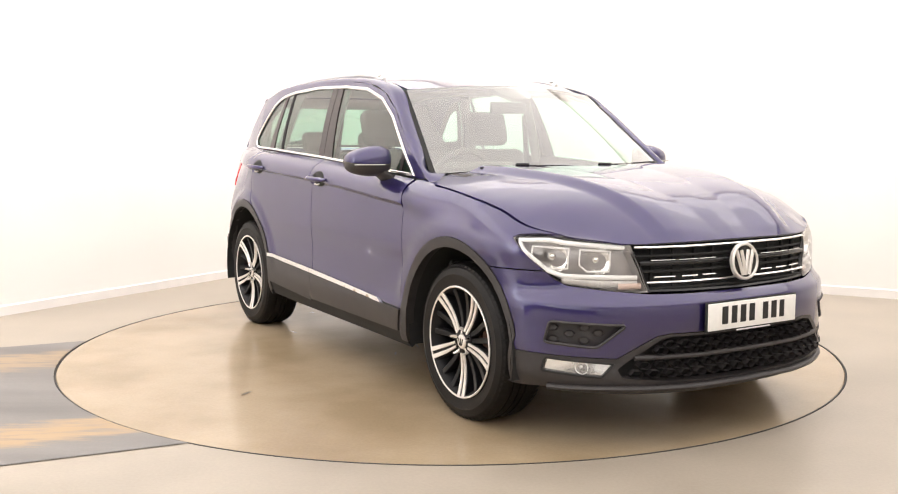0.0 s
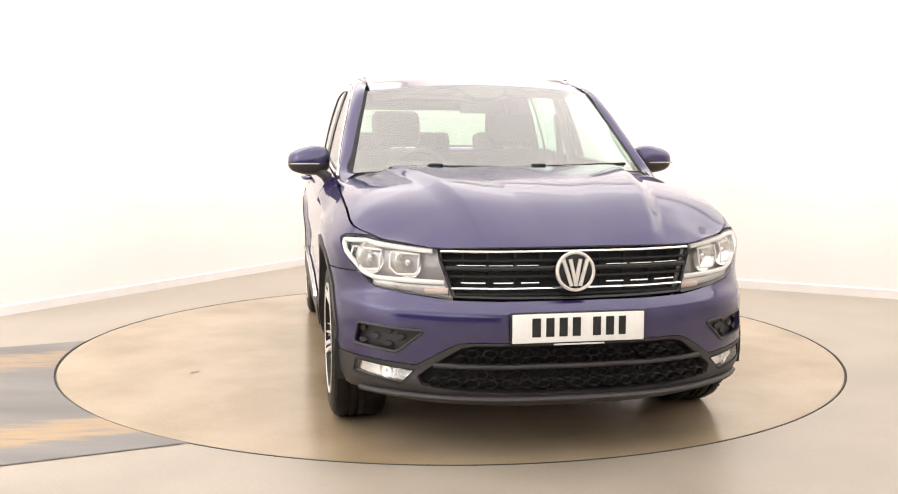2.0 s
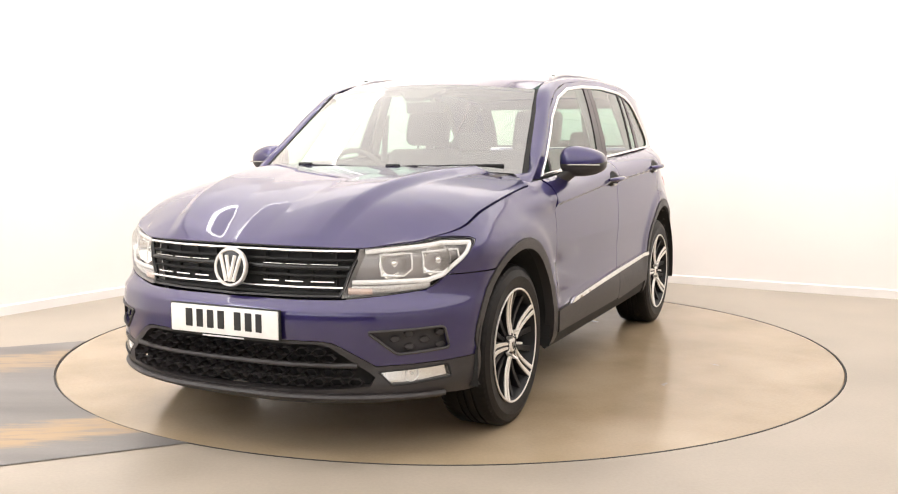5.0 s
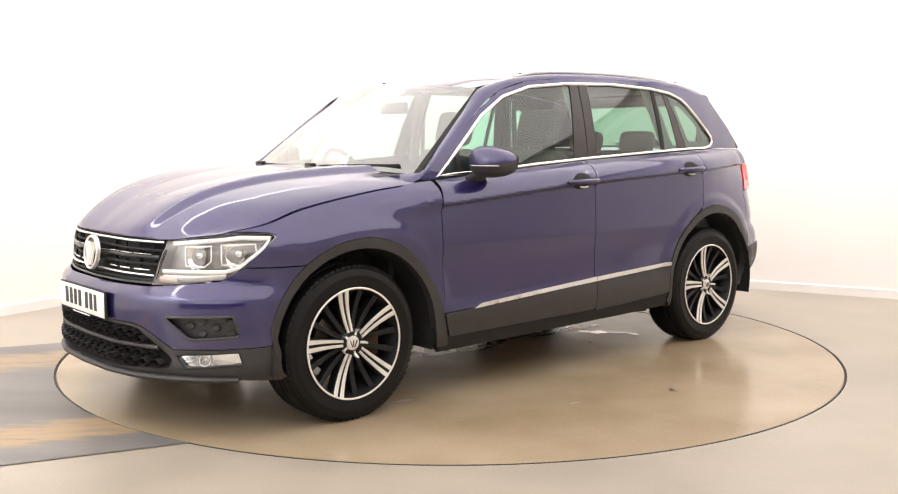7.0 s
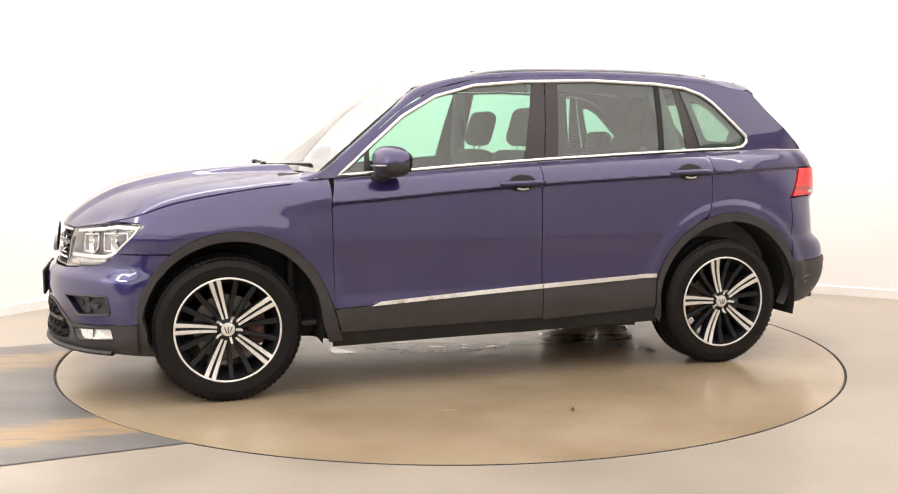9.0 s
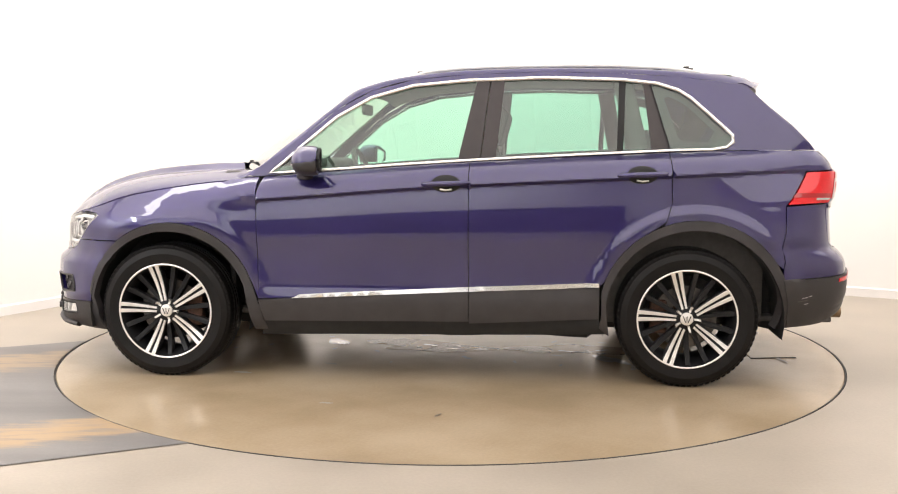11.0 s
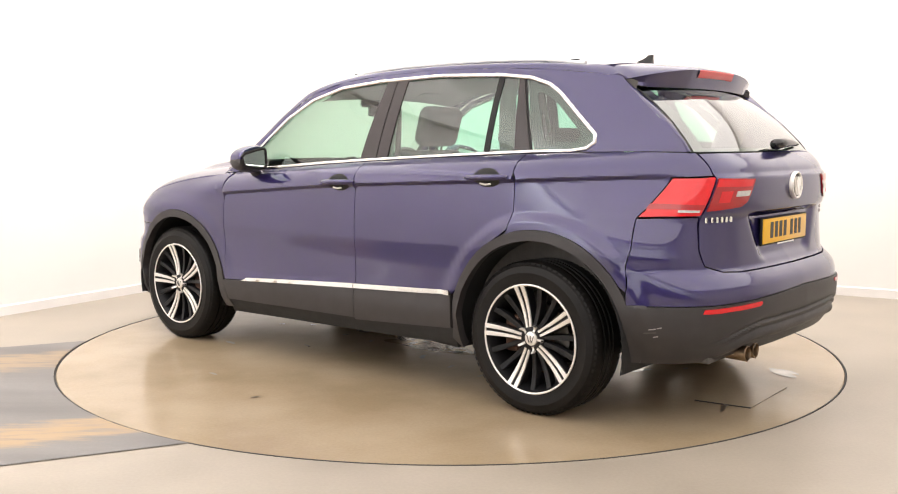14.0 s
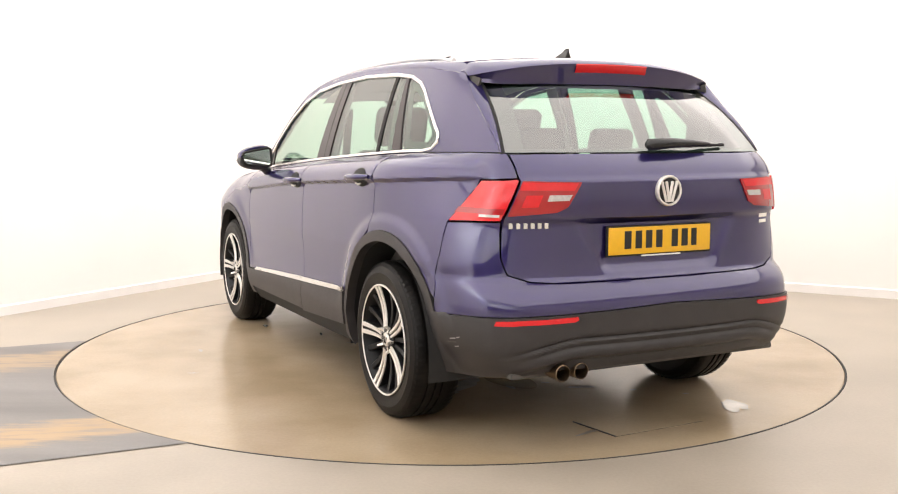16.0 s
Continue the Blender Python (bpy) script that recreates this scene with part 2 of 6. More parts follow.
def rounded(poly, r, n=4):
    """The polygon with its corners rounded."""
    out, P = [], [Vector(p) for p in poly]
    for i, p in enumerate(P):
        a, b = P[i - 1] - p, P[(i + 1) % len(P)] - p
        k = min(r, a.length * 0.45, b.length * 0.45)
        s, e = p + a.normalized() * k, p + b.normalized() * k
        out += [tuple(s.lerp(p, j / n).lerp(p.lerp(e, j / n), j / n)) for j in range(n + 1)]
    return out


def near(poly, pts):
    """Distance of each point from the polygon's edges."""
    q, best = np.asarray(pts), np.full(len(pts), 1e9)
    p = np.array(poly)
    for a, b in zip(p, np.roll(p, -1, 0)):
        d = b - a
        t = np.clip(((q - a) @ d) / max(d @ d, 1e-12), 0, 1)
        best = np.minimum(best, np.hypot(*(q - a - t[:, None] * d).T))
    return best


def sheet(name, poly, fn, out, step=0.03, depth=0.012, holes=(), lift=0.0, step2=None):
    """A trimmed panel: the polygon of a two-coordinate plan laid on the surface fn, with a turned-in edge. out: a rough outward
    direction, or None for the side away from the car's core."""
    step2 = step2 or step
    loops = [dense(list(poly), step)] + [dense(list(h), step) for h in holes]
    pts, edges = [], []
    for lp in loops:
        k = len(pts)
        pts += lp
        edges += [(k + i, k + (i + 1) % len(lp)) for i in range(len(lp))]
    b = np.array(loops[0])
    gx, gy = np.meshgrid(np.arange(b[:, 0].min() + step / 2, b[:, 0].max(), step), np.arange(b[:, 1].min() + step2 / 2, b[:, 1].max(), step2))
    g = np.stack([gx.ravel(), gy.ravel()], 1)
    if len(g):
        ok = inside(loops[0], g) & (near(loops[0], g) > min(step, step2) * 0.45)
        for h in loops[1:]:
            ok &= ~inside(h, g) & (near(h, g) > min(step, step2) * 0.45)
        g = g[ok]
    allp = pts + [tuple(p) for p in g]
    v2, _, tris, _, _, _ = delaunay_2d_cdt([Vector(p) for p in allp], edges, [], 0, 1e-7)
    v2 = np.array([tuple(v) for v in v2])
    tris = np.array([t for t in tris if len(t) == 3])
    c = v2[tris].mean(1)
    ok = inside(loops[0], c)
    for h in loops[1:]:
        ok &= ~inside(h, c)
    tris = tris[ok]
    P = fn(v2[:, 0], v2[:, 1])
    fnrm = np.cross(P[tris[:, 1]] - P[tris[:, 0]], P[tris[:, 2]] - P[tris[:, 0]])
    want = np.array(out, float) if out is not None else None
    if want is None:
        mid = P[tris].mean(1) - np.array([0, 0, 0.75])
        flip = (fnrm * mid).sum() < 0
    else:
        flip = (fnrm @ want).sum() < 0
    if flip:
        tris, fnrm = tris[:, ::-1], -fnrm
    nv = np.zeros_like(P)
    for k in range(3):
        np.add.at(nv, tris[:, k], fnrm)
    nv /= np.maximum(np.linalg.norm(nv, axis=1, keepdims=True), 1e-12)
    P = P + nv * lift
    faces = [tuple(int(i) for i in t) for t in tris]
    if depth:
        count = {}
        for t in faces:
            for e in ((t[0], t[1]), (t[1], t[2]), (t[2], t[0])):
                count[tuple(sorted(e))] = None if tuple(sorted(e)) in count else e
        rim = [e for e in count.values() if e]
        idx = {}
        V = [tuple(p) for p in P]
        for e in rim:
            for i in e:
                if i not in idx:
                    idx[i] = len(V)
                    V.append(tuple(P[i] - nv[i] * depth))
        faces += [(e[1], e[0], idx[e[0]], idx[e[1]]) for e in rim]
        P = V
    return geo(name, P, faces)


def box_mesh(size, centre=(0, 0, 0), bevel=0.01, seg=2, turn=None):
    bm = bmesh.new()
    bmesh.ops.create_cube(bm, size=1)
    bmesh.ops.scale(bm, vec=size, verts=bm.verts)
    if bevel:
        bmesh.ops.bevel(bm, geom=bm.edges[:], offset=bevel, segments=seg, affect="EDGES", profile=0.5)
    if turn is not None:
        bmesh.ops.transform(bm, matrix=turn, verts=bm.verts)
    bmesh.ops.translate(bm, vec=centre, verts=bm.verts)
    return bm


def lathe(name, profile, n=64, axis="y", centre=(0, 0, 0), closed=False, angle=35):
    """Spins (radius, along) pairs round an axis."""
    V, Fc = [], []
    for i in range(n):
        a = 2 * math.pi * i / n
        for r, h in profile:
            p = (r * math.cos(a), h, r * math.sin(a)) if axis == "y" else ((h, r * math.cos(a), r * math.sin(a)) if axis == "x" else (r * math.cos(a), r * math.sin(a), h))
            V.append((p[0] + centre[0], p[1] + centre[1], p[2] + centre[2]))
    k = len(profile)
    for i in range(n):
        for j in range(k if closed else k - 1):
            a, b = i * k + j, i * k + (j + 1) % k
            c, d = ((i + 1) % n) * k + (j + 1) % k, ((i + 1) % n) * k + j
            Fc.append((a, b, c, d))
    return geo(name, V, Fc, angle)


def loft(name, rows, closed_u=False, angle=35):
    """Faces between rows of points of the same count."""
    k = len(rows[0])
    V = [p for r in rows for p in r]
    Fc = []
    for i in range(len(rows) - 1):
        for j in range(k if closed_u else k - 1):
            Fc.append((i * k + j, i * k + (j + 1) % k, (i + 1) * k + (j + 1) % k, (i + 1) * k + j))
    return geo(name, V, Fc, angle)


def tube(name, pts, r, n=8, closed=False, flat=1.0, up=(0, 0, 1)):
    """A round or flattened bar along a line of points, with caps."""
    P = [Vector(p) for p in pts]
    rows = []
    for i, p in enumerate(P):
        a = P[i - 1] if (i or closed) else p
        b = P[(i + 1) % len(P)] if (i < len(P) - 1 or closed) else p
        d = (b - a).normalized()
        s = d.cross(Vector(up))
        s = s.normalized() if s.length > 1e-5 else Vector((1, 0, 0))
        u = s.cross(d)
        rr = r[i] if isinstance(r, (list, tuple)) else r
        rows.append([tuple(p + s * math.cos(t) * rr + u * math.sin(t) * rr * flat) for t in [2 * math.pi * j / n for j in range(n)]])
    if closed:
        rows.append(rows[0])
    me_v = [p for rw in rows for p in rw]
    Fc = []
    for i in range(len(rows) - 1):
        for j in range(n):
            Fc.append((i * n + j, i * n + (j + 1) % n, (i + 1) * n + (j + 1) % n, (i + 1) * n + j))
    if not closed:
        Fc += [tuple(range(n))[::-1], tuple((len(rows) - 1) * n + j for j in range(n))]
    return geo(name, me_v, Fc, 50)


# ---------------------------------------------------------------- the room
KX, KY = -1.157, 4.25
DL, DR = Vector((-0.5185, -0.855)), Vector((0.874, -0.486))
PLAN = [Vector((KX, KY)) + DL * 15.5, Vector((KX, KY)), Vector((KX, KY)) + DR * 11.5]
PLAN.append(PLAN[2] + DL * 15.5)
ROOM_H = 3.4


def wall(name, a, b, material, thick=0.15, label=""):
    d = (b - a).normalized()
    n = Vector((-d.y, d.x))
    if n.dot(Vector((0, -1.5)) - a) > 0:
        n = -n
    q = [a, b, b + n * thick, a + n * thick]
    V = [(p.x, p.y, z) for z in (0, ROOM_H) for p in q]
    ob = new(name, geo(name, V, [(0, 1, 5, 4), (1, 2, 6, 5), (2, 3, 7, 6), (3, 0, 4, 7), (4, 5, 6, 7), (3, 2, 1, 0)]))
    ob.data.materials.append(material)
    tagged(ob, label, "wall", kind="structure")
    return n


# the far corner is a plastered cove
COVE = 0.55
CK = PLAN[1]
P_L, P_R = CK + DL * COVE, CK + DR * COVE
wall("wall_left", PLAN[0], P_L, WALL, label="plain white painted studio wall")
wall("wall_right", P_R, PLAN[2], WALL, label="plain white painted studio wall")
wall("wall_side", PLAN[2], PLAN[3], REARWALL, label="off-white studio wall behind the camera")
wall("wall_rear", PLAN[3], PLAN[0], REARWALL, label="off-white studio wall with dark lower panels")
arc = [P_L.lerp(CK, i / 12).lerp(CK.lerp(P_R, i / 12), i / 12) for i in range(13)]
cove = new("wall_corner", loft("wall_corner", [[(p.x, p.y, 0) for p in arc], [(p.x, p.y, ROOM_H) for p in arc],
                                              [(p.x - 0.05, p.y + 0.2, ROOM_H) for p in arc], [(p.x - 0.05, p.y + 0.2, 0) for p in arc]]))
cove.data.materials.append(WALL)
tagged(cove, "curved white corner between two studio walls", "wall", kind="structure")


def dado():
    """Dark panels along the lower half of the rear wall."""
    a, b = PLAN[3], PLAN[0]
    d = (b - a).normalized()
    n = Vector((-d.y, d.x))
    if n.dot(Vector((0, -1.5)) - a) < 0:
        n = -n
    q = [a + n * 0.002, b + n * 0.002, b + n * 0.03, a + n * 0.03]
    V = [(p.x, p.y, z) for z in (0.0, 1.55) for p in q]
    ob = new("wall_panelling", geo("wall_panelling", V, [(0, 1, 5, 4), (1, 2, 6, 5), (2, 3, 7, 6), (3, 0, 4, 7), (4, 5, 6, 7), (3, 2, 1, 0)]))
    ob.data.materials.append(DADO)
    tagged(ob, "dark panels along the lower rear wall", "wall panel", kind="structure")


dado()


def skirting():
    line = [PLAN[0] + DL * -0.01] + arc + [PLAN[2]]
    rows = []
    for i, p in enumerate(line):
        a, b = line[max(0, i - 1)], line[min(len(line) - 1, i + 1)]
        d = (b - a).normalized()
        n = Vector((d.y, -d.x))
        rows.append([(p.x + n.x * o, p.y + n.y * o, z) for o, z in ((0.0, 0.0), (0.014, 0.0), (0.014, 0.066), (0.008, 0.074), (0.0, 0.074))])
    ob = new("baseboard", loft("baseboard", rows))
    ob.data.materials.append(SKIRT)
    tagged(ob, "low white skirting board along the wall", "skirting", kind="structure")


skirting()
GAP = 0.011


def flat_poly(name, poly, z, step=0.4, holes=()):
    return sheet(name, poly, lambda x, y: np.stack([x, y, np.full_like(x, z)], 1), (0, 0, 1), step, 0.0, holes)


def circle(r, n=128):
    return [(r * math.cos(2 * math.pi * i / n), r * math.sin(2 * math.pi * i / n)) for i in range(n)]


floor_ob = new("floor", flat_poly("floor", [tuple(p) for p in PLAN], 0.0, 0.5, [circle(TABLE_R + GAP, 160)]))
floor_ob.data.materials.append(FLOOR)
tagged(floor_ob, "beige painted concrete studio floor", "floor", kind="structure")
pit = new("turntable_pit", lathe("turntable_pit", [(TABLE_R + GAP, 0.0), (TABLE_R + GAP, -0.06), (TABLE_R - 0.3, -0.06)], 160, "z"))
pit.data.materials.append(GAPMAT)
tagged(pit, "dark steel rim of the turntable pit", "pit", kind="structure")
ceil = new("ceiling", geo("ceiling", [(p.x, p.y, z) for z in (ROOM_H, ROOM_H + 0.1) for p in PLAN], [(0, 1, 2, 3), (7, 6, 5, 4), (0, 4, 5, 1), (1, 5, 6, 2), (2, 6, 7, 3), (3, 7, 4, 0)]))
ceil.data.materials.append(CEIL)
tagged(ceil, "white studio ceiling", "ceiling", kind="structure")

# worn drive-on lane that meets the turntable
LD, LN = Vector((0.9155, 0.4023)), Vector((-0.4023, 0.9155))


def lane_poly():
    pts = []
    hi, lo = 0.945, -1.385
    a0 = LN * hi + LD * -math.sqrt((TABLE_R + GAP) ** 2 - hi * hi)
    a1 = LN * lo + LD * -math.sqrt((TABLE_R + GAP) ** 2 - lo * lo)
    t0, t1 = math.atan2(a0.y, a0.x) % (2 * math.pi), math.atan2(a1.y, a1.x) % (2 * math.pi)
    for i in range(41):
        t = t0 + (t1 - t0) * i / 40
        pts.append(((TABLE_R + GAP) * math.cos(t), (TABLE_R + GAP) * math.sin(t)))
    e1, e0 = LN * lo + LD * -6.2, LN * hi + LD * -3.15
    return pts + [tuple(e1), tuple(e0)]


lane = new("floor_lane", flat_poly("floor_lane", lane_poly(), 0.004, 0.3))
lane.data.materials.append(LANE)
tagged(lane, "worn grey drive-on lane with ochre tyre tracks", "floor lane", kind="structure")

# ---------------------------------------------------------------- the turntable
table = new("turntable", lathe("turntable", [(0.001, 0.0), (0.7, 0.0), (1.4, 0.0), (TABLE_R - 0.004, 0.0), (TABLE_R, -0.003), (TABLE_R, -0.05), (TABLE_R - 0.2, -0.055)], 160, "z"))
table.data.materials.append(TABLE)
tagged(table, "large round beige turntable set flush in the floor", "turntable")


def blot(name, cx, cy, rx, ry, turn, seed, material, z, label):
    rnd = random.Random(seed)
    ph = [rnd.uniform(0, 6.28) for _ in range(5)]
    poly = []
    for i in range(44):
        a = 2 * math.pi * i / 44
        k = 1 + sum(0.28 / (j + 1) * math.sin((j + 2) * a + ph[j]) for j in range(5))
        x, y = rx * k * math.cos(a), ry * k * math.sin(a)
        c, s = math.cos(turn), math.sin(turn)
        poly.append((cx + c * x - s * y, cy + s * x + c * y))
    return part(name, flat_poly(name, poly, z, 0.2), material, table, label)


for i, (bx, by, ra, rb, tn) in enumerate(((0.39, -0.57, 0.11, 0.045, 0.9), (0.276, 0.32, 0.04, 0.018, 1.0), (-0.17, 1.0, 0.13, 0.05, 1.1), (-0.08, 1.2, 0.05, 0.03, 0.4),
                                          (-0.75, 1.01, 0.05, 0.03, 0.2), (-1.44, 1.30, 0.10, 0.055, 1.9), (0.05, 0.1, 0.02, 0.012, 0.3), (0.2, 0.6, 0.025, 0.012, 0.8),
                                          (-0.4, 0.5, 0.03, 0.012, 0.1), (0.45, -0.2, 0.022, 0.012, 1.4), (0.1, -0.9, 0.03, 0.015, 0.5), (1.45, 0.35, 0.03, 0.012, 2.2), (0.55, -0.45, 0.02, 0.01, 0.3), (0.30, -0.35, 0.015, 0.008, 0.8), (0.12, 0.85, 0.02, 0.01, 0.2), (-0.55, 0.75, 0.025, 0.012, 1.6), (-0.05, 0.55, 0.012, 0.008, 0.2), (-1.0, 1.05, 0.018, 0.01, 0.9), (0.62, 0.05, 0.014, 0.008, 0.4), (-1.25, 1.1, 0.02, 0.008, 0.5))):
    blot("wet_patch", bx, by, ra, rb, tn, i, PATCH, 0.0022, "wet floor patch, coloured pale for the wall it mirrors")
rnd = random.Random(8)
for i in range(26):
    u, v = rnd.uniform(-1.15, 1.35), rnd.gauss(0.0, 0.34)
    blot("wet_patch", 0.522 * u + 0.853 * v, -0.853 * u + 0.522 * v, rnd.uniform(0.012, 0.05), rnd.uniform(0.006, 0.018), rnd.uniform(1.6, 2.6), 90 + i, PATCH, 0.0026, "wet floor patch, coloured pale for the wall it mirrors")
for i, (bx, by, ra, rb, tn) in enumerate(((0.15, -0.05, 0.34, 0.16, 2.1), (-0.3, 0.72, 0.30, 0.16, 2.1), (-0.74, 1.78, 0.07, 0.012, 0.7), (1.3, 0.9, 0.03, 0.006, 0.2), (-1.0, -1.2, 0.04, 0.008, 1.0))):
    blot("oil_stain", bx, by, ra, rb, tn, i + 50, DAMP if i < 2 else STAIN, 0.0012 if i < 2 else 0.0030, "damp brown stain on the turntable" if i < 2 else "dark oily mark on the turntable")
HATCH = [(-1.08, 1.36), (-1.25, 1.57), (-0.85, 1.83), (-0.68, 1.63)]
# dark ring laid into the rim gap to stand in for its shade
part("gap_shade_ring", lathe("gap_shade_ring", [(TABLE_R + 0.0005, 0.0004), (TABLE_R + 0.001, 0.0014), (TABLE_R + GAP - 0.003, 0.0014), (TABLE_R + GAP - 0.002, -0.004)], 160, "z"), GAPMAT, table, "dark ring in place of the shade in the turntable gap")
hatch_me = sheet("hatch_plate", HATCH, lambda x, y: np.stack([x, y, np.full_like(x, 0.004)], 1), (0, 0, 1), 0.2, 0.004)
part("hatch_plate", hatch_me, TABLE, table, "square steel access plate")
for (ax, ay), (bx, by), hr in ((HATCH[2], HATCH[3], 0.0035), (HATCH[3], HATCH[0], 0.0010), (HATCH[1], HATCH[2], 0.0010)):
    part("hatch_edge", tube("hatch_edge", [(ax, ay, 0.002), (bx, by, 0.002)], hr, 6), GAPMAT, table)

# ---------------------------------------------------------------- the car's skin (x ahead, y to its left, z up; origin between the axles)
AXLE, WHEEL_R = 1.3405, 0.352
zc_line = pchip([1.3, 1.0, 0.6, 0.0, -1.22, -1.82, -2.2], [0.905, 0.93, 0.959, 1.005, 1.065, 1.091, 1.10])
zb_line = pchip([2.2, 1.75, 1.5, 1.3, 1.0, 0.8, 0.48, -0.287, -1.274, -1.45, -2.3], [0.90, 0.915, 0.965, 1.0, 1.035, 1.054, 1.079, 1.131, 1.179, 1.183, 1.19])
xf_line = pchip([0.18, 0.21, 0.25, 0.30, 0.36, 0.46, 0.52, 0.58, 0.605, 0.625, 0.66, 0.74, 0.82, 0.85, 0.95],
                [2.06, 2.12, 2.175, 2.185, 2.17, 2.180, 2.186, 2.182, 2.170, 2.140, 2.125, 2.118, 2.100, 2.095, 2.07])
xr_line = pchip([0.25, 0.33, 0.40, 0.50, 0.58, 0.625, 0.665, 0.70, 0.80, 0.905, 0.935, 1.03, 1.075, 1.10, 1.19],
                [-2.09, -2.20, -2.235, -2.245, -2.245, -2.235, -2.205, -2.165, -2.155, -2.152, -2.170, -2.178, -2.176, -2.150, -2.055])
COLS = [(2.17, 0.0, 1, 0), (2.158, 0.26, 1, 0), (2.128, 0.40, 1, 0), (2.095, 0.50, 1, 0), (2.035, 0.62, 1, 0), (1.965, 0.725, 1, 0), (1.895, 0.798, .97, 0),
        (1.83, 0.846, .9, 0), (1.75, 0.884, .75, 0), (1.65, 0.902, .5, 0), (1.52, 0.910, .28, 0), (1.37, 0.914, .1, 0), (1.15, 0.916, 0, 0), (0.6, 0.918, 0, 0),
        (-0.4, 0.918, 0, 0), (-1.0, 0.918, 0, .0), (-1.34, 0.912, 0, .08), (-1.55, 0.897, 0, .25), (-1.72, 0.878, 0, .45), (-1.84, 0.855, 0, .65), (-1.95, 0.812, 0, .88),
        (-2.02, 0.762, 0, 1), (-2.07, 0.70, 0, 1), (-2.11, 0.60, 0, 1), (-2.14, 0.47, 0, 1), (-2.162, 0.25, 0, 1), (-2.17, 0.0, 0, 1)]
_c = np.array(COLS, float)
_q = np.concatenate([[0], np.cumsum(np.hypot(np.diff(_c[:, 0]), np.diff(_c[:, 1])))])
QMAX = _q[-1]
col_x, col_y, col_f, col_r = [pchip(_q, _c[:, i]) for i in range(4)]
QD = np.linspace(0, QMAX, 500)
CXD, CYD, CFD, CRD = col_x(QD), col_y(QD), col_f(QD), col_r(QD)

# outline of the belt, column by column
_bx = [c[0] for c in COLS[:18]] + [-1.70, -1.80, -1.88, -1.94, -1.978, -2.022, -2.046, -2.062, -2.067]
_by = [float(v) for v in pchip([2.2, 0.8, 0.3, -0.3, -1.0, -1.55, -1.8], [0.80, 0.812, 0.818, 0.806, 0.787, 0.748, 0.708])(np.array(_bx[:18]))] + [0.724, 0.706, 0.689, 0.673, 0.657, 0.57, 0.45, 0.24, 0.0]
belt_x, belt_y = pchip(_q, _bx), pchip(_q, _by)
rear_taper = pchip([-2.3, -2.18, -2.1, -2.0, -1.92, -1.75, -1.5, -1.2, 2.3], [0, 0, 0.030, 0.077, 0.110, 0.090, 0.038, 0, 0])
_pz = np.array([0.18, 0.24, 0.32, 0.42, 0.50, 0.62, 0.74])
_pw = np.array([0.80, 0.865, 0.902, 0.912, 0.902, 0.900, 0.908])


def half_width(x, z):
    """Section of the body side at x: sill, door, crease and shoulder."""
    zb, zc = zb_line(x), zc_line(x)
    low = pchip(_pz, _pw)(z)
    # front wing: plain roll-over towards the bonnet
    t = np.clip((z - 0.74) / np.maximum(zb - 0.74, 0.05), 0, 1)
    wing = np.where(z < 0.74, low, 0.908 + 0.010 * np.sin(np.pi * np.minimum(t * 1.6, 1.0)) - 0.085 * t ** 3.4)
    # doors: waist, undercut below the crease, shoulder above it
    u1 = np.clip((z - 0.74) / np.maximum(zc - 0.022 - 0.74, 0.05), 0, 1)
    below = 0.908 - 0.014 * u1 * u1
    u2 = np.clip((z - (zc - 0.022)) / 0.019, 0, 1)
    under = 0.894 + 0.022 * u2 * u2 * (3 - 2 * u2)
    u3 = np.clip((z - (zc - 0.003)) / np.maximum(zb - zc + 0.003, 0.03), 0, 1)
    over = 0.916 - 0.035 * u3 - 0.062 * u3 * u3
    door = np.where(z < 0.74, low, np.where(z < zc - 0.022, below, np.where(z < zc - 0.003, under, over)))
    k = smooth(1.28, 0.80, x)
    return wing * (1 - k) + door * k


def plate_dent(y, z):
    """Shallow recess in the tailgate round the number plate."""
    side = 0.43 - (0.92 - z) * 0.55
    return 0.024 * smooth(side, side - 0.09, np.abs(y)) * smooth(0.696, 0.745, z) * smooth(0.930, 0.908, z)


def skin_low(q, z):
    """The body surface up to the crease."""
    a = np.abs(q)
    x = col_x(a) + col_f(a) * (xf_line(z) - 2.17) + col_r(a) * (xr_line(z) + 2.17)
    y = col_y(a) * half_width(x, z) / 0.915
    y = y * (1 - rear_taper(x) * np.clip((z - 0.74) / 0.345, 0, 1) ** 1.4)
    y = y * (1 - 0.075 * smooth(-1.72, -1.88, x) * smooth(0.52, 0.30, z))
    for ax, rr, k in ((1.303, 0.458, 0.009), (-1.375, 0.476, 0.013)):
        rho = np.hypot(x - ax, z - 0.36)
        y = y + k * smooth(rr + 0.090, rr + 0.035, rho) * smooth(0.38, 0.55, z)
    return x, y


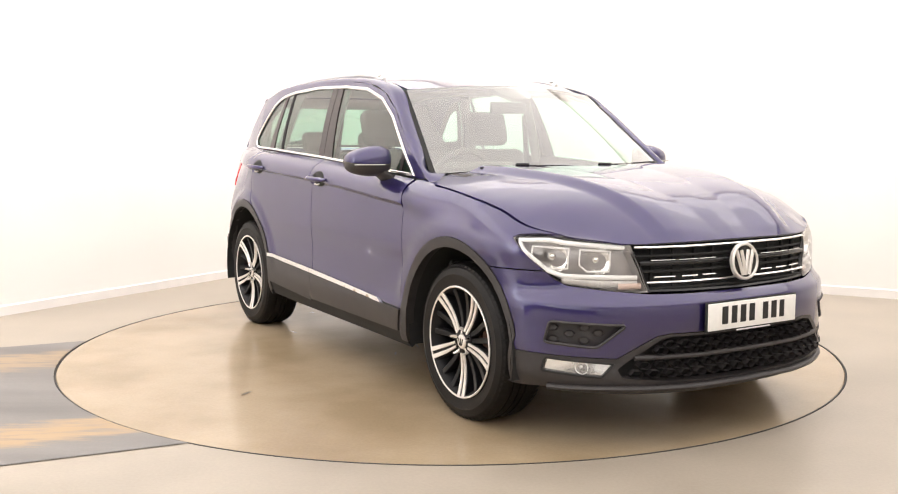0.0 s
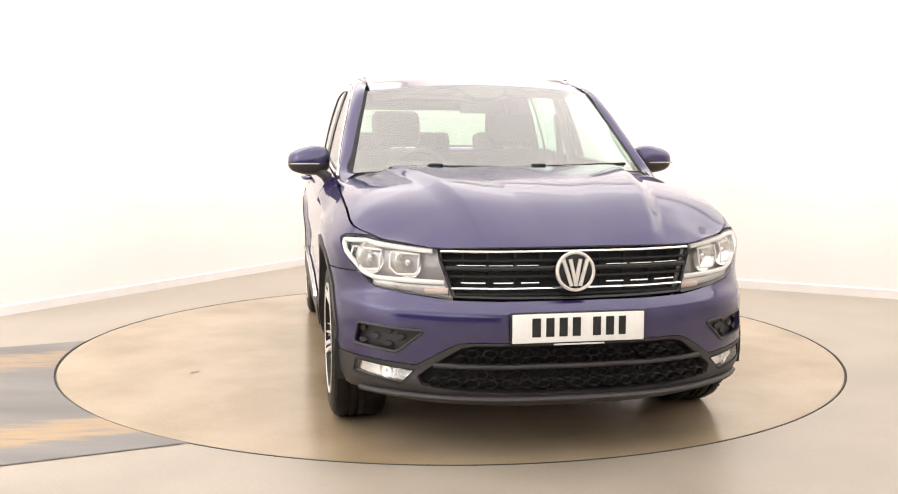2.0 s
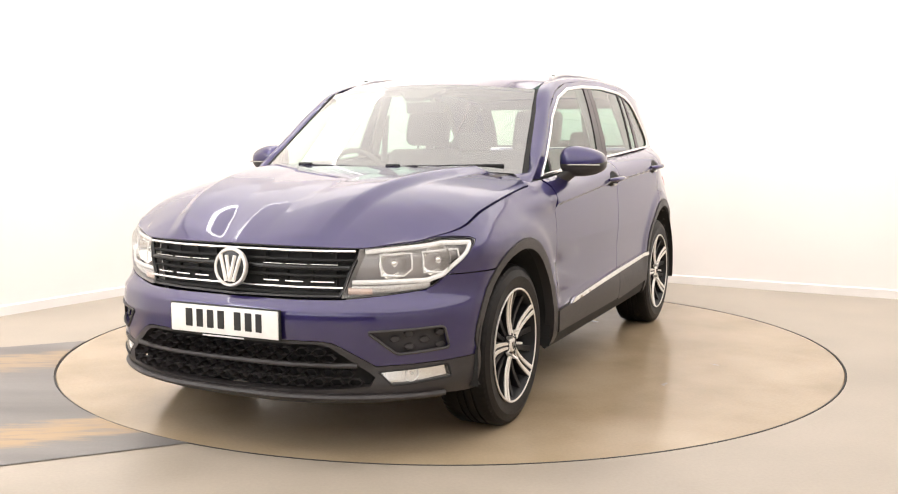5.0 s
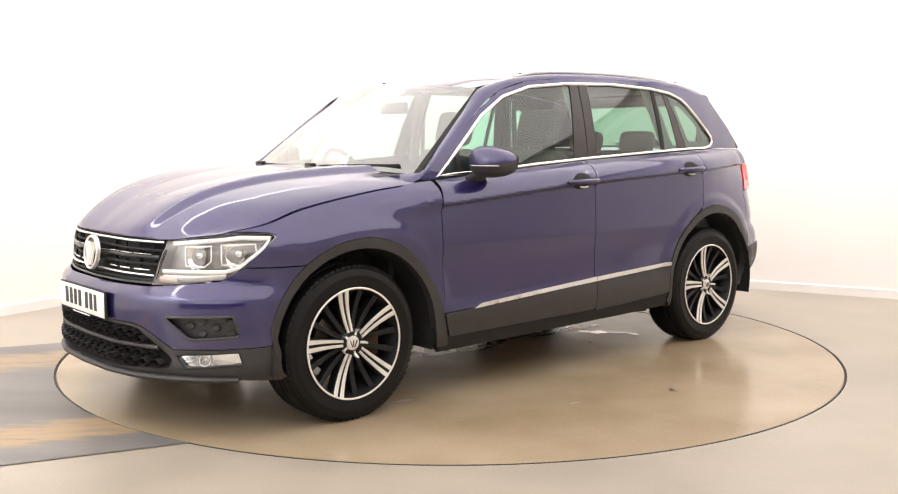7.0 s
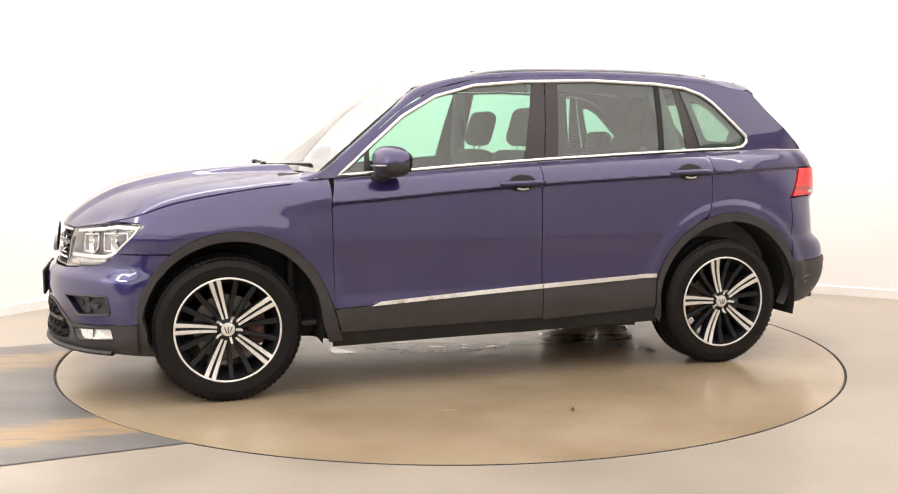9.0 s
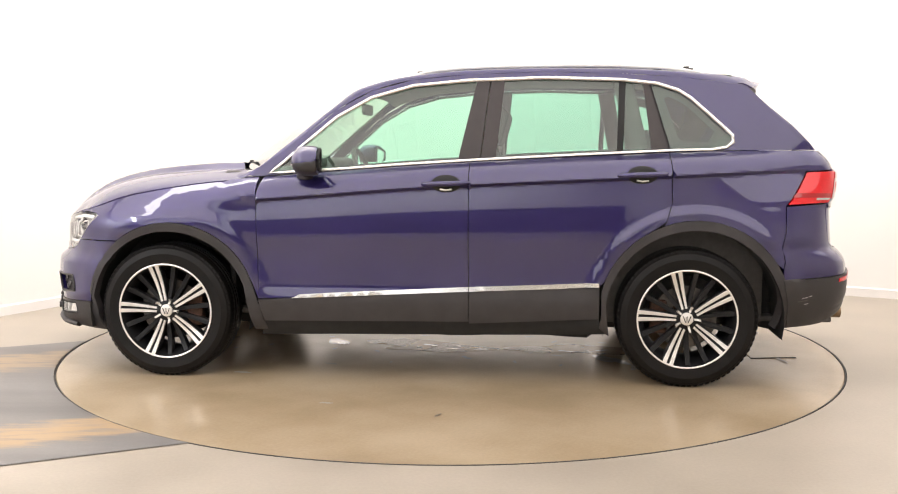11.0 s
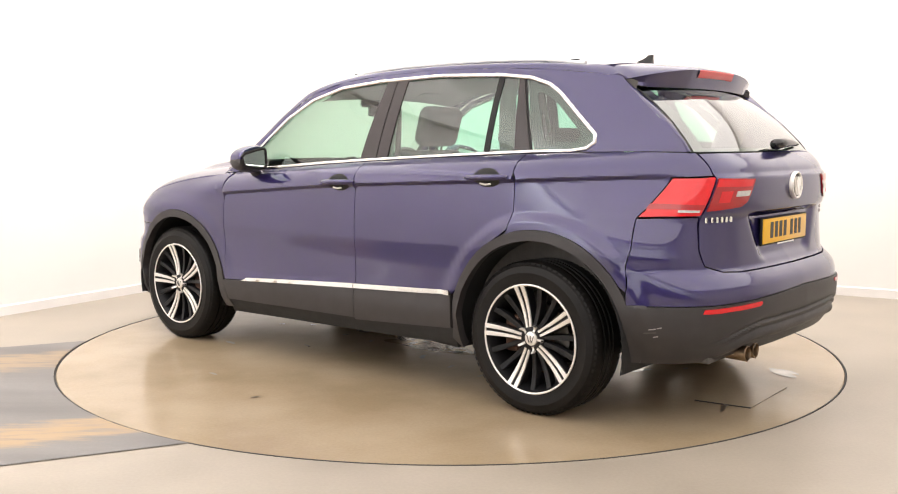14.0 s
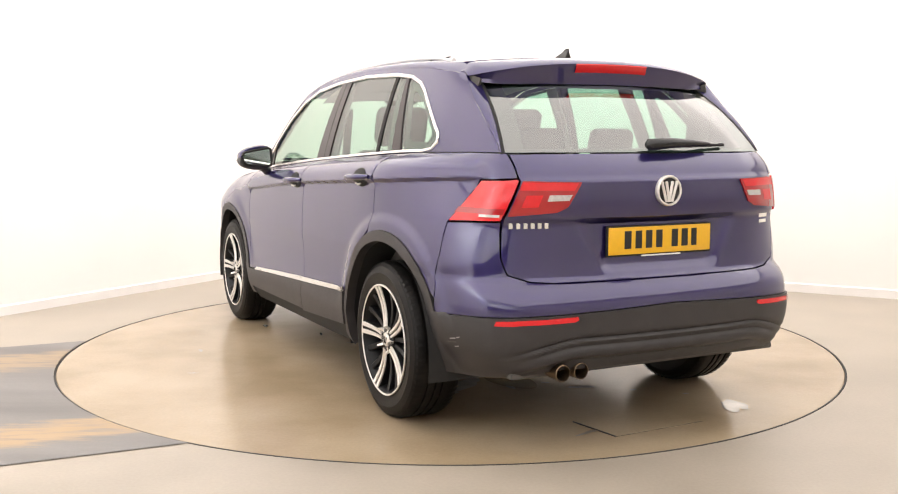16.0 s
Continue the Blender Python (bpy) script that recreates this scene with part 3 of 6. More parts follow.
def skin(q, z):
    """The body surface below the belt. q: way round the plan from the nose (negative on the car's right)."""
    q, z = np.asarray(q, float), np.asarray(z, float)
    a = np.abs(q)
    x, y = skin_low(a, z)
    zc, zb = zc_line(col_x(a)), zb_line(col_x(a))
    xc, yc = skin_low(a, zc - 0.003)
    u = np.clip((z - zc + 0.003) / (zb - zc + 0.003), 0, 1.2)
    k = np.where(z > zc - 0.003, smooth(1.28, 0.80, col_x(a)), 0.0)
    x = x + k * (xc + (belt_x(a) - xc) * u ** 1.6 - x)
    y = y + k * (yc + (belt_y(a) - yc) * (0.30 * u + 0.70 * u ** 3.5) - y)
    x = x + np.where(a > QMAX - 1.0, plate_dent(y, z), 0)
    return np.stack([x, np.where(q < 0, -y, y), z], -1)


def q_side(x, z):
    """q of a point on the side, from x."""
    return float(np.interp(-x, -skin(QD, np.full_like(QD, z))[:, 0], QD))


def q_end(y, z, rear=False):
    """q of a point on the nose or the tail, from y >= 0."""
    P = skin(QD, np.full_like(QD, z))
    k = int(np.argmax(P[:, 1] > 0.965 * P[:, 1].max()))
    if not rear:
        return float(np.interp(y, P[:k, 1], QD[:k]))
    r = P[::-1, 1]
    k = int(np.argmax(r > 0.905 * r.max()))
    return float(np.interp(y, r[:k], QD[::-1][:k]))


def Q(items, sign=1):
    """Plan of a panel in (q, z): items are ("s", x, z) on the side, ("f", y, z) on the nose, ("r", y, z) on the tail."""
    out = []
    for k, a, z in items:
        q = q_side(a, z) if k == "s" else q_end(abs(a), z, k == "r")
        out.append((sign * q * (1 if a >= 0 or k == "s" else -1), z))
    return out


def both(items):
    """A plan across the nose or the tail, given for the left half from the centre line outwards and back to it."""
    left = Q(items)
    if items[0][0] == "f":
        return left + [(-q, z) for q, z in reversed(left) if abs(q) > 1e-6]
    return left + [(2 * QMAX - q, z) for q, z in reversed(left) if abs(q - QMAX) > 1e-6]


def skin_wrap(q, z):
    """As skin, but running on over the tail's centre line."""
    q = np.asarray(q, float)
    P = skin(np.where(q > QMAX, 2 * QMAX - q, q), z)
    P[..., 1] = np.where(q > QMAX, -P[..., 1], P[..., 1])
    return P


# bonnet, greenhouse, roof
bon_c = pchip([2.118, 2.112, 2.10, 2.06, 2.0, 1.93, 1.84, 1.70, 1.55, 1.2, 0.9], [0.818, 0.832, 0.852, 0.888, 0.925, 0.958, 0.993, 1.034, 1.065, 1.105, 1.118])
bon_drop = pchip([0, 0.26, 0.40, 0.50, 0.62, 0.72, 0.79, 0.828, 0.853, 0.9], [0, 0.012, 0.042, 0.075, 0.135, 0.205, 0.275, 0.34, 0.42, 0.6])
bon_crown = pchip([2.2, 1.75, 1.5, 1.3, 0.8], [0.0, 0.004, 0.028, 0.055, 0.060])


seam_z = pchip([2.0, 1.85, 1.75, 1.56, 1.31, 1.13, 0.95, 0.84], [0.845, 0.864, 0.884, 0.944, 0.991, 1.016, 1.033, 1.043])
_sx = np.linspace(0.80, 1.95, 45)
seam_y = pchip(_sx, [float(skin(q_side(x, float(seam_z(x))), float(seam_z(x)))[1]) for x in _sx])


def bonnet_base(x, y):
    a = np.abs(y)
    xi = x + 0.92 * bon_drop(a)
    z = bon_c(np.minimum(xi, 2.118)) - bon_crown(x) * np.minimum(a / 0.82, 1.1) ** 3
    ridge = 0.36 + (2.0 - x) * 0.20
    fade = smooth(2.118, 2.06, xi)
    return z + fade * (0.025 * np.clip(1 - np.abs(a - ridge) / np.where(a < ridge, 0.26, 0.058), 0, 1) ** 1.1)


def bonnet_z(x, y):
    """The bonnet, drawn to the wing's edge at its sides."""
    x, y = np.asarray(x, float), np.asarray(y, float)
    yl = seam_y(x)
    k = np.clip(np.abs(y) / yl, 0, 1.05) ** 3.5 * smooth(1.98, 1.86, x)
    return bonnet_base(x, y) + (seam_z(x) - bonnet_base(x, yl)) * k


BLINE = [(float(x), float(seam_y(x)), float(seam_z(x))) for x in np.linspace(1.848, 0.85, 28)]


def side_top(x, z):
    """Greenhouse side: the half-width above the belt."""
    x = np.asarray(x, float)
    yb = np.interp(-x, -belt_x(QD), belt_y(QD))
    h = np.maximum(z - zb_line(x), 0)
    return yb - 0.20 * h - 0.26 * h * h


def G(sign, lift=0.0):
    return lambda x, z: np.stack([x, sign * (side_top(x, z) + lift), z], 1)


roof_c = pchip([0.45, 0.36, 0.1, -0.3, -0.8, -1.3, -1.55, -1.75, -1.95], [1.524, 1.545, 1.600, 1.634, 1.640, 1.622, 1.602, 1.580, 1.555])


def roof_z(x, y):
    return roof_c(x) - 0.034 * (np.abs(y) / 0.60) ** 2.2


DLO_TOP = [(0.80, 1.062), (0.715, 1.130), (0.628, 1.208), (0.45, 1.358), (0.269, 1.460), (0.053, 1.520), (-0.232, 1.546), (-0.628, 1.558), (-1.008, 1.546), (-1.19, 1.526), (-1.297, 1.492), (-1.36, 1.452),
           (-1.429, 1.390), (-1.52, 1.306), (-1.568, 1.262), (-1.572, 1.225), (-1.535, 1.195), (-1.46, 1.183)]
DLO_BOT = [(-1.274, 1.179), (-0.8, 1.157), (-0.287, 1.131), (0.10, 1.107), (0.48, 1.079)]
DLO = DLO_TOP + DLO_BOT
RAIL = [(0.90, 1.055), (0.735, 1.165), (0.63, 1.245), (0.45, 1.392), (0.269, 1.492), (0.053, 1.548), (-0.232, 1.573), (-0.628, 1.584), (-1.008, 1.575), (-1.30, 1.556), (-1.52, 1.530), (-1.645, 1.509)]


def ws_point(u, v):
    """The windscreen: u -1..1 across, v 0..1 up."""
    a = np.abs(u)
    y = (0.765 + (0.632 - 0.765) * v) * u
    xb, xt = 1.075 - 0.20 * a ** 2.4, 0.445 - 0.085 * a ** 2
    zb_, zt = 1.085 + 0.012 * (1 - a ** 2) - 0.012 * a ** 4, 1.535 - 0.036 * a ** 2
    bow = 4 * v * (1 - v) * (1 - a ** 2.5)
    return np.stack([xb + (xt - xb) * v + 0.016 * bow, y, zb_ + (zt - zb_) * v + 0.020 * bow], -1)


def rw_point(u, v):
    """The rear window: u -1..1 across, v 0..1 up."""
    a = np.abs(u)
    y = (0.660 + (0.578 - 0.660) * v) * u
    xb, xt = -2.062 + 0.075 * a ** 2.2, -1.742 + 0.080 * a ** 2.2
    zb_, zt = 1.186 + 0 * a, 1.482 - 0.012 * a ** 2
    bow = 4 * v * (1 - v)
    return np.stack([xb + (xt - xb) * v - 0.018 * bow, y, zb_ + (zt - zb_) * v + 0.012 * bow], -1)


# ---------------------------------------------------------------- the car
car = new("car")
tagged(car, "dark blue family SUV with black sills standing on the turntable", "car")


def arch(cx, cz, r, a0, a1, n=22):
    return [(cx + r * math.cos(radians(a0 + (a1 - a0) * i / n)), cz + r * math.sin(radians(a0 + (a1 - a0) * i / n))) for i in range(n + 1)]


F_OUT = [(1.735, 0.385)] + arch(1.303, 0.355, 0.458, 12, 158) + [(0.845, 0.43), (0.80, 0.262)]
F_IN = [(1.672, 0.232)] + arch(1.310, 0.347, 0.422, 10, 160) + [(0.885, 0.34), (0.862, 0.262)]
R_OUT = [(-0.905, 0.30), (-0.915, 0.36)] + arch(-1.375, 0.365, 0.476, 14, 168) + [(-1.838, 0.36), (-1.835, 0.296)]
R_IN = [(-0.955, 0.255)] + arch(-1.370, 0.354, 0.440, 8, 172) + [(-1.775, 0.30)]


def clad_top(x):
    return 0.424 + (0.82 - x) * 0.0473


def inset(poly, d):
    """The polygon drawn in by d, for the gap between panels."""
    P, out = [Vector(p) for p in poly], []
    area2 = sum(P[i - 1].x * P[i].y - P[i].x * P[i - 1].y for i in range(len(P)))
    s = 1 if area2 > 0 else -1
    for i, p in enumerate(P):
        a, b = (p - P[i - 1]), (P[(i + 1) % len(P)] - p)
        if a.length < 1e-6 or b.length < 1e-6:
            out.append(tuple(p))
            continue
        a.normalize(), b.normalize()
        na, nb = Vector((-a.y, a.x)) * s, Vector((-b.y, b.x)) * s
        m = na + nb
        m = m / max(m.length, 0.3)
        out.append(tuple(p + m * d / max(m.dot(na), 0.5)))
    return out


def skin_part(name, items, material, parent, label="", sign=1, gap=0.002, depth=0.014, lift=0.0, step=0.035, r=0.0, holes=(), out=None, step2=None):
    poly = Q(items, sign)
    if r:
        poly = rounded(poly, r)
    poly = inset(poly, gap)
    return part(name, sheet(name, poly, skin, out, step, depth, holes, lift, step2), material, parent, label)


def arch_between(outer, lo, hi):
    return [p for p in outer if lo <= p[0] <= hi]


def car_side(sign):
    """Wing, doors, rear quarter, sills, windows and fittings of one side."""
    side = "s"
    s_ = lambda pts: [(side, x, z) for x, z in pts]
    # front wing
    top = [(x, z - 0.002 if x > 1.0 else max(z - 0.002, float(zb_line(x)) - 0.001)) for x, y, z in BLINE]
    a = [p for p in F_OUT if p[1] > 0.43]
    wing_poly = [(1.832, 0.715), (1.800, 0.749), (1.745, 0.805), (1.704, 0.843), (1.722, 0.8545), (1.78, 0.8595), (1.838, 0.8605)] + [t for t in top if t[0] < 1.83] + [(0.842, 1.047), (0.842, 0.96), (0.842, 0.80), (0.835, 0.55), (0.835, clad_top(0.83))] + [p for p in reversed(a) if p[1] < 0.715 and p[0] < 1.3 or p[1] >= 0.715] + [(1.592, 0.715)]
    skin_part("front_wing", s_(wing_poly), PAINT, car, sign=sign, step=0.03)
    # doors
    d1 = [(0.838, clad_top(0.838)), (0.836, 0.55), (0.842, 0.80), (0.842, 0.96), (0.818, 1.050), (0.48, 1.076), (0.10, 1.104), (-0.25, 1.127), (-0.247, 0.9), (-0.247, 0.7), (-0.250, clad_top(-0.25))]
    fd = skin_part("front_door", s_(d1), PAINT, car, "dark blue front door, closed", sign=sign, step=0.028, step2=0.006)
    ra = [p for p in R_OUT if p[0] > -1.21 and p[1] > 0.50]
    d2 = [(-0.25, clad_top(-0.25)), (-0.247, 0.7), (-0.247, 0.9), (-0.25, 1.127), (-0.8, 1.154), (-1.245, 1.174), (-1.252, 1.05), (-1.252, 0.92), (-1.225, 0.835)] + list(reversed(ra)) + [(-0.90, clad_top(-0.9))]
    rd = skin_part("rear_door", s_(d2), PAINT, car, "dark blue rear door, closed", sign=sign, step=0.028, step2=0.006)
    # rear quarter below the belt
    rq = [p for p in R_OUT if p[0] < -1.20 and p[1] > 0.60]
    q_poly = [(-1.225, 0.835), (-1.252, 0.92), (-1.252, 1.05), (-1.245, 1.174), (-1.46, 1.182), (-1.75, 1.186), (-1.945, 1.186), (-1.960, 1.12), (-1.96, 1.084), (-1.932, 1.080), (-1.82, 0.913), (-1.815, 0.78), (-1.806, 0.60)] + list(reversed(rq))
    q_items = []
    for x, z in q_poly:
        if (x, z) == (-1.945, 1.186):
            q_items += [("s", -1.90, 1.185), ("r", 0.646, 1.183), ("r", 0.644, 1.12), ("r", 0.643, 1.088)]
        elif x > -1.94 or z < 1.05:
            q_items.append(("s", x, z))
    skin_part("rear_wing", q_items, PAINT, car, sign=sign, step=0.035, step2=0.007)
    # wheel arch trims
    for nm, o, i in (("wheel_arch_trim", F_OUT, F_IN), ("wheel_arch_trim", R_OUT, R_IN)):
        poly = Q(s_(o), sign) + list(reversed(Q(s_(i), sign)))
        part(nm, sheet(nm, poly, skin, None, 0.022, 0.045, (), 0.006), CLAD, car, "unpainted black plastic wheel arch trim")
    # lower door cladding with chrome strip, and the sill
    for door, x0, x1 in ((fd, 0.838, -0.25), (rd, -0.25, -0.905)):
        lo = [(x0, 0.312), (x0, clad_top(x0)), (x1, clad_top(x1)), (x1, 0.346 if door is rd else 0.322)]
        if door is fd:
            lo[0] = (0.805, 0.310)
        skin_part("door_cladding", s_(lo), CLAD, door, "unpainted black plastic door cladding", sign=sign, lift=0.012, depth=0.022, step2=0.02)
        xa = min(x0, 0.665)
        xb = x1
        strip = [(xa, clad_top(xa) - 0.004), (xa - 0.05, clad_top(xa) + 0.020), (xb, clad_top(xb) + 0.026), (xb, clad_top(xb) - 0.002)] if door is fd else [(xa, clad_top(xa) - 0.002), (xa, clad_top(xa) + 0.026), (xb, clad_top(xb) + 0.026), (xb, clad_top(xb))]
        skin_part("chrome_strip", s_(strip), CHROME, door, "bright chrome strip", sign=sign, lift=0.021, depth=0.016, step=0.03)
    # sill gets the darker matt black: shade under the cladding put into its colour
    skin_part("sill", s_([(0.84, 0.222), (0.80, 0.325), (0.0, 0.335), (-0.90, 0.355), (-0.94, 0.258), (-0.5, 0.246), (0.4, 0.232)]), MATBLACK, car, "black plastic sill, darkened for its shade", sign=sign, lift=-0.004, depth=0.06, step2=0.02)
    # greenhouse frame with the window opening
    rear_edge = [(-1.650, 1.505), (-1.68, 1.476), (-1.76, 1.397), (-1.86, 1.312), (-1.945, 1.225), (-1.968, 1.187)]
    belt = [(-1.75, 1.187), (-1.46, 1.184)] + [(x, zb_line(x) + 0.001) for x in np.linspace(-1.3, 0.86, 20)]
    frame_poly = RAIL + rear_edge + [(float(x), float(z)) for x, z in belt]
    hole = [(float(x), float(z)) for x, z in DLO]
    part("side_frame", sheet("side_frame", frame_poly, G(sign), None, 0.03, 0.0, [inset(hole, -0.004)]), PAINT, car)
    # chrome surround
    line = [(x, sign * (float(side_top(np.array([x]), np.array([z]))[0]) + 0.001), z) for x, z in dense(inset(hole, 0.004), 0.05)]
    part("window_surround", tube("window_surround", line, 0.0095, 8, True, 0.75, (0, 1, 0)), CHROME, car, "bright chrome window surround")
    # rail from the frame to the roof and screen
    rows = []
    ws_n = 5
    for i, (x, z) in enumerate(RAIL):
        yo = float(side_top(np.array([x]), np.array([z]))[0])
        if i < ws_n:
            v = (0.02, 0.26, 0.42, 0.72, 1.0)[i]
            e = ws_point(np.array([1.0]), np.array([v]))[0]
        else:
            ex = x - 0.0 + 0.02 * (i == ws_n)
            e = np.array([ex, 0.600, float(roof_z(ex, 0.600)) - (0.022 if i == len(RAIL) - 1 else 0.0)])
        o = Vector((x, yo, z))
        e = Vector(e)
        bulge = 1.0 if i < len(RAIL) - 2 else 0.25
        m = (o + e) / 2 + Vector((0.012 if i < ws_n else 0, 0.024 * bulge, 0.022 * bulge))
        rows.append([tuple(o.lerp(m, t).lerp(m.lerp(e, t), t)) for t in [j / 6 for j in range(7)]])
    foot_o, foot_e = Vector((0.985, 0.815, 1.026)), Vector((0.965, 0.735, 1.078))
    rows.insert(0, [tuple(foot_o.lerp(foot_e, j / 6)) for j in range(7)])
    rows = [[(p[0], sign * p[1], p[2]) for p in r] for r in rows]
    # finer along the length
    fine = []
    arr = np.array(rows)
    tt = np.concatenate([[0], np.cumsum(np.linalg.norm(np.diff(arr[:, 3], axis=0), axis=1))])
    fs = [[pchip(tt, arr[:, j, k]) for k in range(3)] for j in range(7)]
    for t in np.linspace(0, tt[-1], 60):
        fine.append([tuple(float(f(t)) for f in fs[j]) for j in range(7)])
    part("roof_side", loft("roof_side", fine if sign < 0 else [r[::-1] for r in fine]), PAINT, car)
    # strip from the rear pillar to the rear window
    rows = []
    for i, (x, z) in enumerate(rear_edge):
        v = (1.0, 0.97, 0.69, 0.40, 0.12, 0.0)[i]
        o = Vector((x, float(side_top(np.array([x]), np.array([z]))[0]), z))
        e = Vector(rw_point(np.array([1.0]), np.array([v]))[0])
        m = (o + e) / 2 + Vector((-0.010, 0.012, 0.004))
        rows.append([(p[0], sign * p[1], p[2]) for p in [o.lerp(m, t).lerp(m.lerp(e, t), t) for t in [j / 4 for j in range(5)]]])
    part("rear_pillar", loft("rear_pillar", rows if sign < 0 else [r[::-1] for r in rows]), PAINT, car)
    # panes
    up = [p for p in inset(hole, 0.006)]
    P = np.array(dense(up, 0.03))

    def clip(poly, a, b, c):
        """Keeps the side a*x + b*z <= c."""
        out = []
        for p, q2 in zip(poly, poly[1:] + poly[:1]):
            fp, fq = a * p[0] + b * p[1] - c, a * q2[0] + b * q2[1] - c
            if fp <= 0:
                out.append(p)
            if fp * fq < 0:
                t = fp / (fp - fq)
                out.append((p[0] + t * (q2[0] - p[0]), p[1] + t * (q2[1] - p[1])))
        return out

    def between(x_lo_bot, x_lo_top, x_hi_bot, x_hi_top):
        """The opening's part between two leaning lines, each given by x at z 1.15 and 1.53."""
        r = [tuple(p) for p in P]
        for xb, xt, s in ((x_lo_bot, x_lo_top, -1), (x_hi_bot, x_hi_top, 1)):
            k = (xt - xb) / 0.38
            r = clip(r, s, -s * k, s * (xb - 1.15 * k))
        return r

    part("window", sheet("window", between(-0.195, -0.280, 0.645, 0.645), G(sign, -0.008), None, 0.06, 0.003), GLASS, fd, "green-tinted front side window")
    part("window", sheet("window", between(0.655, 0.655, 1.0, 1.0), G(sign, -0.008), None, 0.06, 0.003), GLASS, fd)
    part("mirror_triangle", sheet("mirror_triangle", between(0.632, 0.632, 0.658, 0.658), G(sign, -0.003), None, 0.06, 0.006), PILLAR, fd)
    part("pillar_cover", sheet("pillar_cover", between(-0.299, -0.343, -0.190, -0.275), G(sign, -0.003), None, 0.06, 0.008), PILLAR, fd, "gloss black door pillar cover")
    part("pillar_cover", sheet("pillar_cover", between(-0.379, -0.419, -0.305, -0.349), G(sign, -0.003), None, 0.06, 0.008), PILLAR, rd, "gloss black door pillar cover")
    part("window", sheet("window", between(-0.988, -1.003, -0.376, -0.416), G(sign, -0.008), None, 0.06, 0.003), GLASS_REAR, rd, "dark-tinted rear side window")
    part("window_divider", sheet("window_divider", between(-1.018, -1.033, -0.986, -1.001), G(sign, -0.004), None, 0.06, 0.006), MATBLACK, rd)
    part("window", sheet("window", between(-1.168, -1.123, -1.015, -1.030), G(sign, -0.008), None, 0.06, 0.003), GLASS_REAR, rd)
    part("pillar_cover", sheet("pillar_cover", between(-1.256, -1.146, -1.165, -1.120), G(sign, -0.004), None, 0.06, 0.006), PILLAR, rd)
    part("window_divider", sheet("window_divider", between(-1.268, -1.158, -1.256, -1.146), G(sign, -0.008), None, 0.06, 0.006), MATBLACK, rd)
    part("quarter_window", sheet("quarter_window", between(-2.0, -2.0, -1.268, -1.158), G(sign, -0.007), None, 0.06, 0.003), GLASS_REAR, car, "dark-tinted rear quarter window")
    # dark frit border inside the quarter window
    qw = between(-2.0, -2.0, -1.270, -1.160)
    part("quarter_trim", sheet("quarter_trim", qw, G(sign, -0.016), None, 0.06, 0.003, [inset(rounded([(-1.225, 1.45), (-1.300, 1.232), (-1.47, 1.225), (-1.49, 1.265), (-1.33, 1.415), (-1.25, 1.455)], 0.03), 0.0)]), PILLAR, car)
    # door handles
    for door, hx in ((fd, -0.135), (rd, -1.105)):
        hz = float(zc_line(hx)) + 0.008
        y0 = float(skin(q_side(hx, hz), hz)[1])
        pts = []
        for t in np.linspace(-1, 1, 15):
            pts.append((hx + 0.118 * t, sign * (y0 + 0.034 * (1 - abs(t) ** 3) + 0.002), hz + 0.004 * t * -1))
        h = part("door_handle", tube("door_handle", pts, [0.017 * (1 - 0.45 * abs(t) ** 4) for t in np.linspace(-1, 1, 15)], 10, False, 0.85, (0, 0, 1)), PAINT, door, "dark blue pull handle")
        # flat black disc on the door skin stands in for the cup's shade
        cup = sheet("handle_shade", [(hx + 0.076 * math.cos(t), hz - 0.002 + 0.044 * math.sin(t)) for t in [2 * math.pi * i / 24 for i in range(24)]],
                    lambda x, z: np.stack([x, sign * (skin(np.array([q_side(a_, b_) for a_, b_ in zip(x, z)]), z)[:, 1] + 0.002), z], 1), (0, sign, 0), 0.02, 0.003)
        part("handle_shade", cup, MATBLACK, door, "flat dark disc for the shaded recess behind the handle")
        part("handle_trim", tube("handle_trim", [(hx - 0.030, sign * (y0 + 0.004), hz - 0.030), (hx, sign * (y0 + 0.004), hz - 0.034), (hx + 0.030, sign * (y0 + 0.004), hz - 0.029)], 0.0045, 8), SILVER, h)
    door_mirror(sign, fd)
    wheel_well(sign, 1.318, 0.420), wheel_well(sign, -1.364, 0.436)


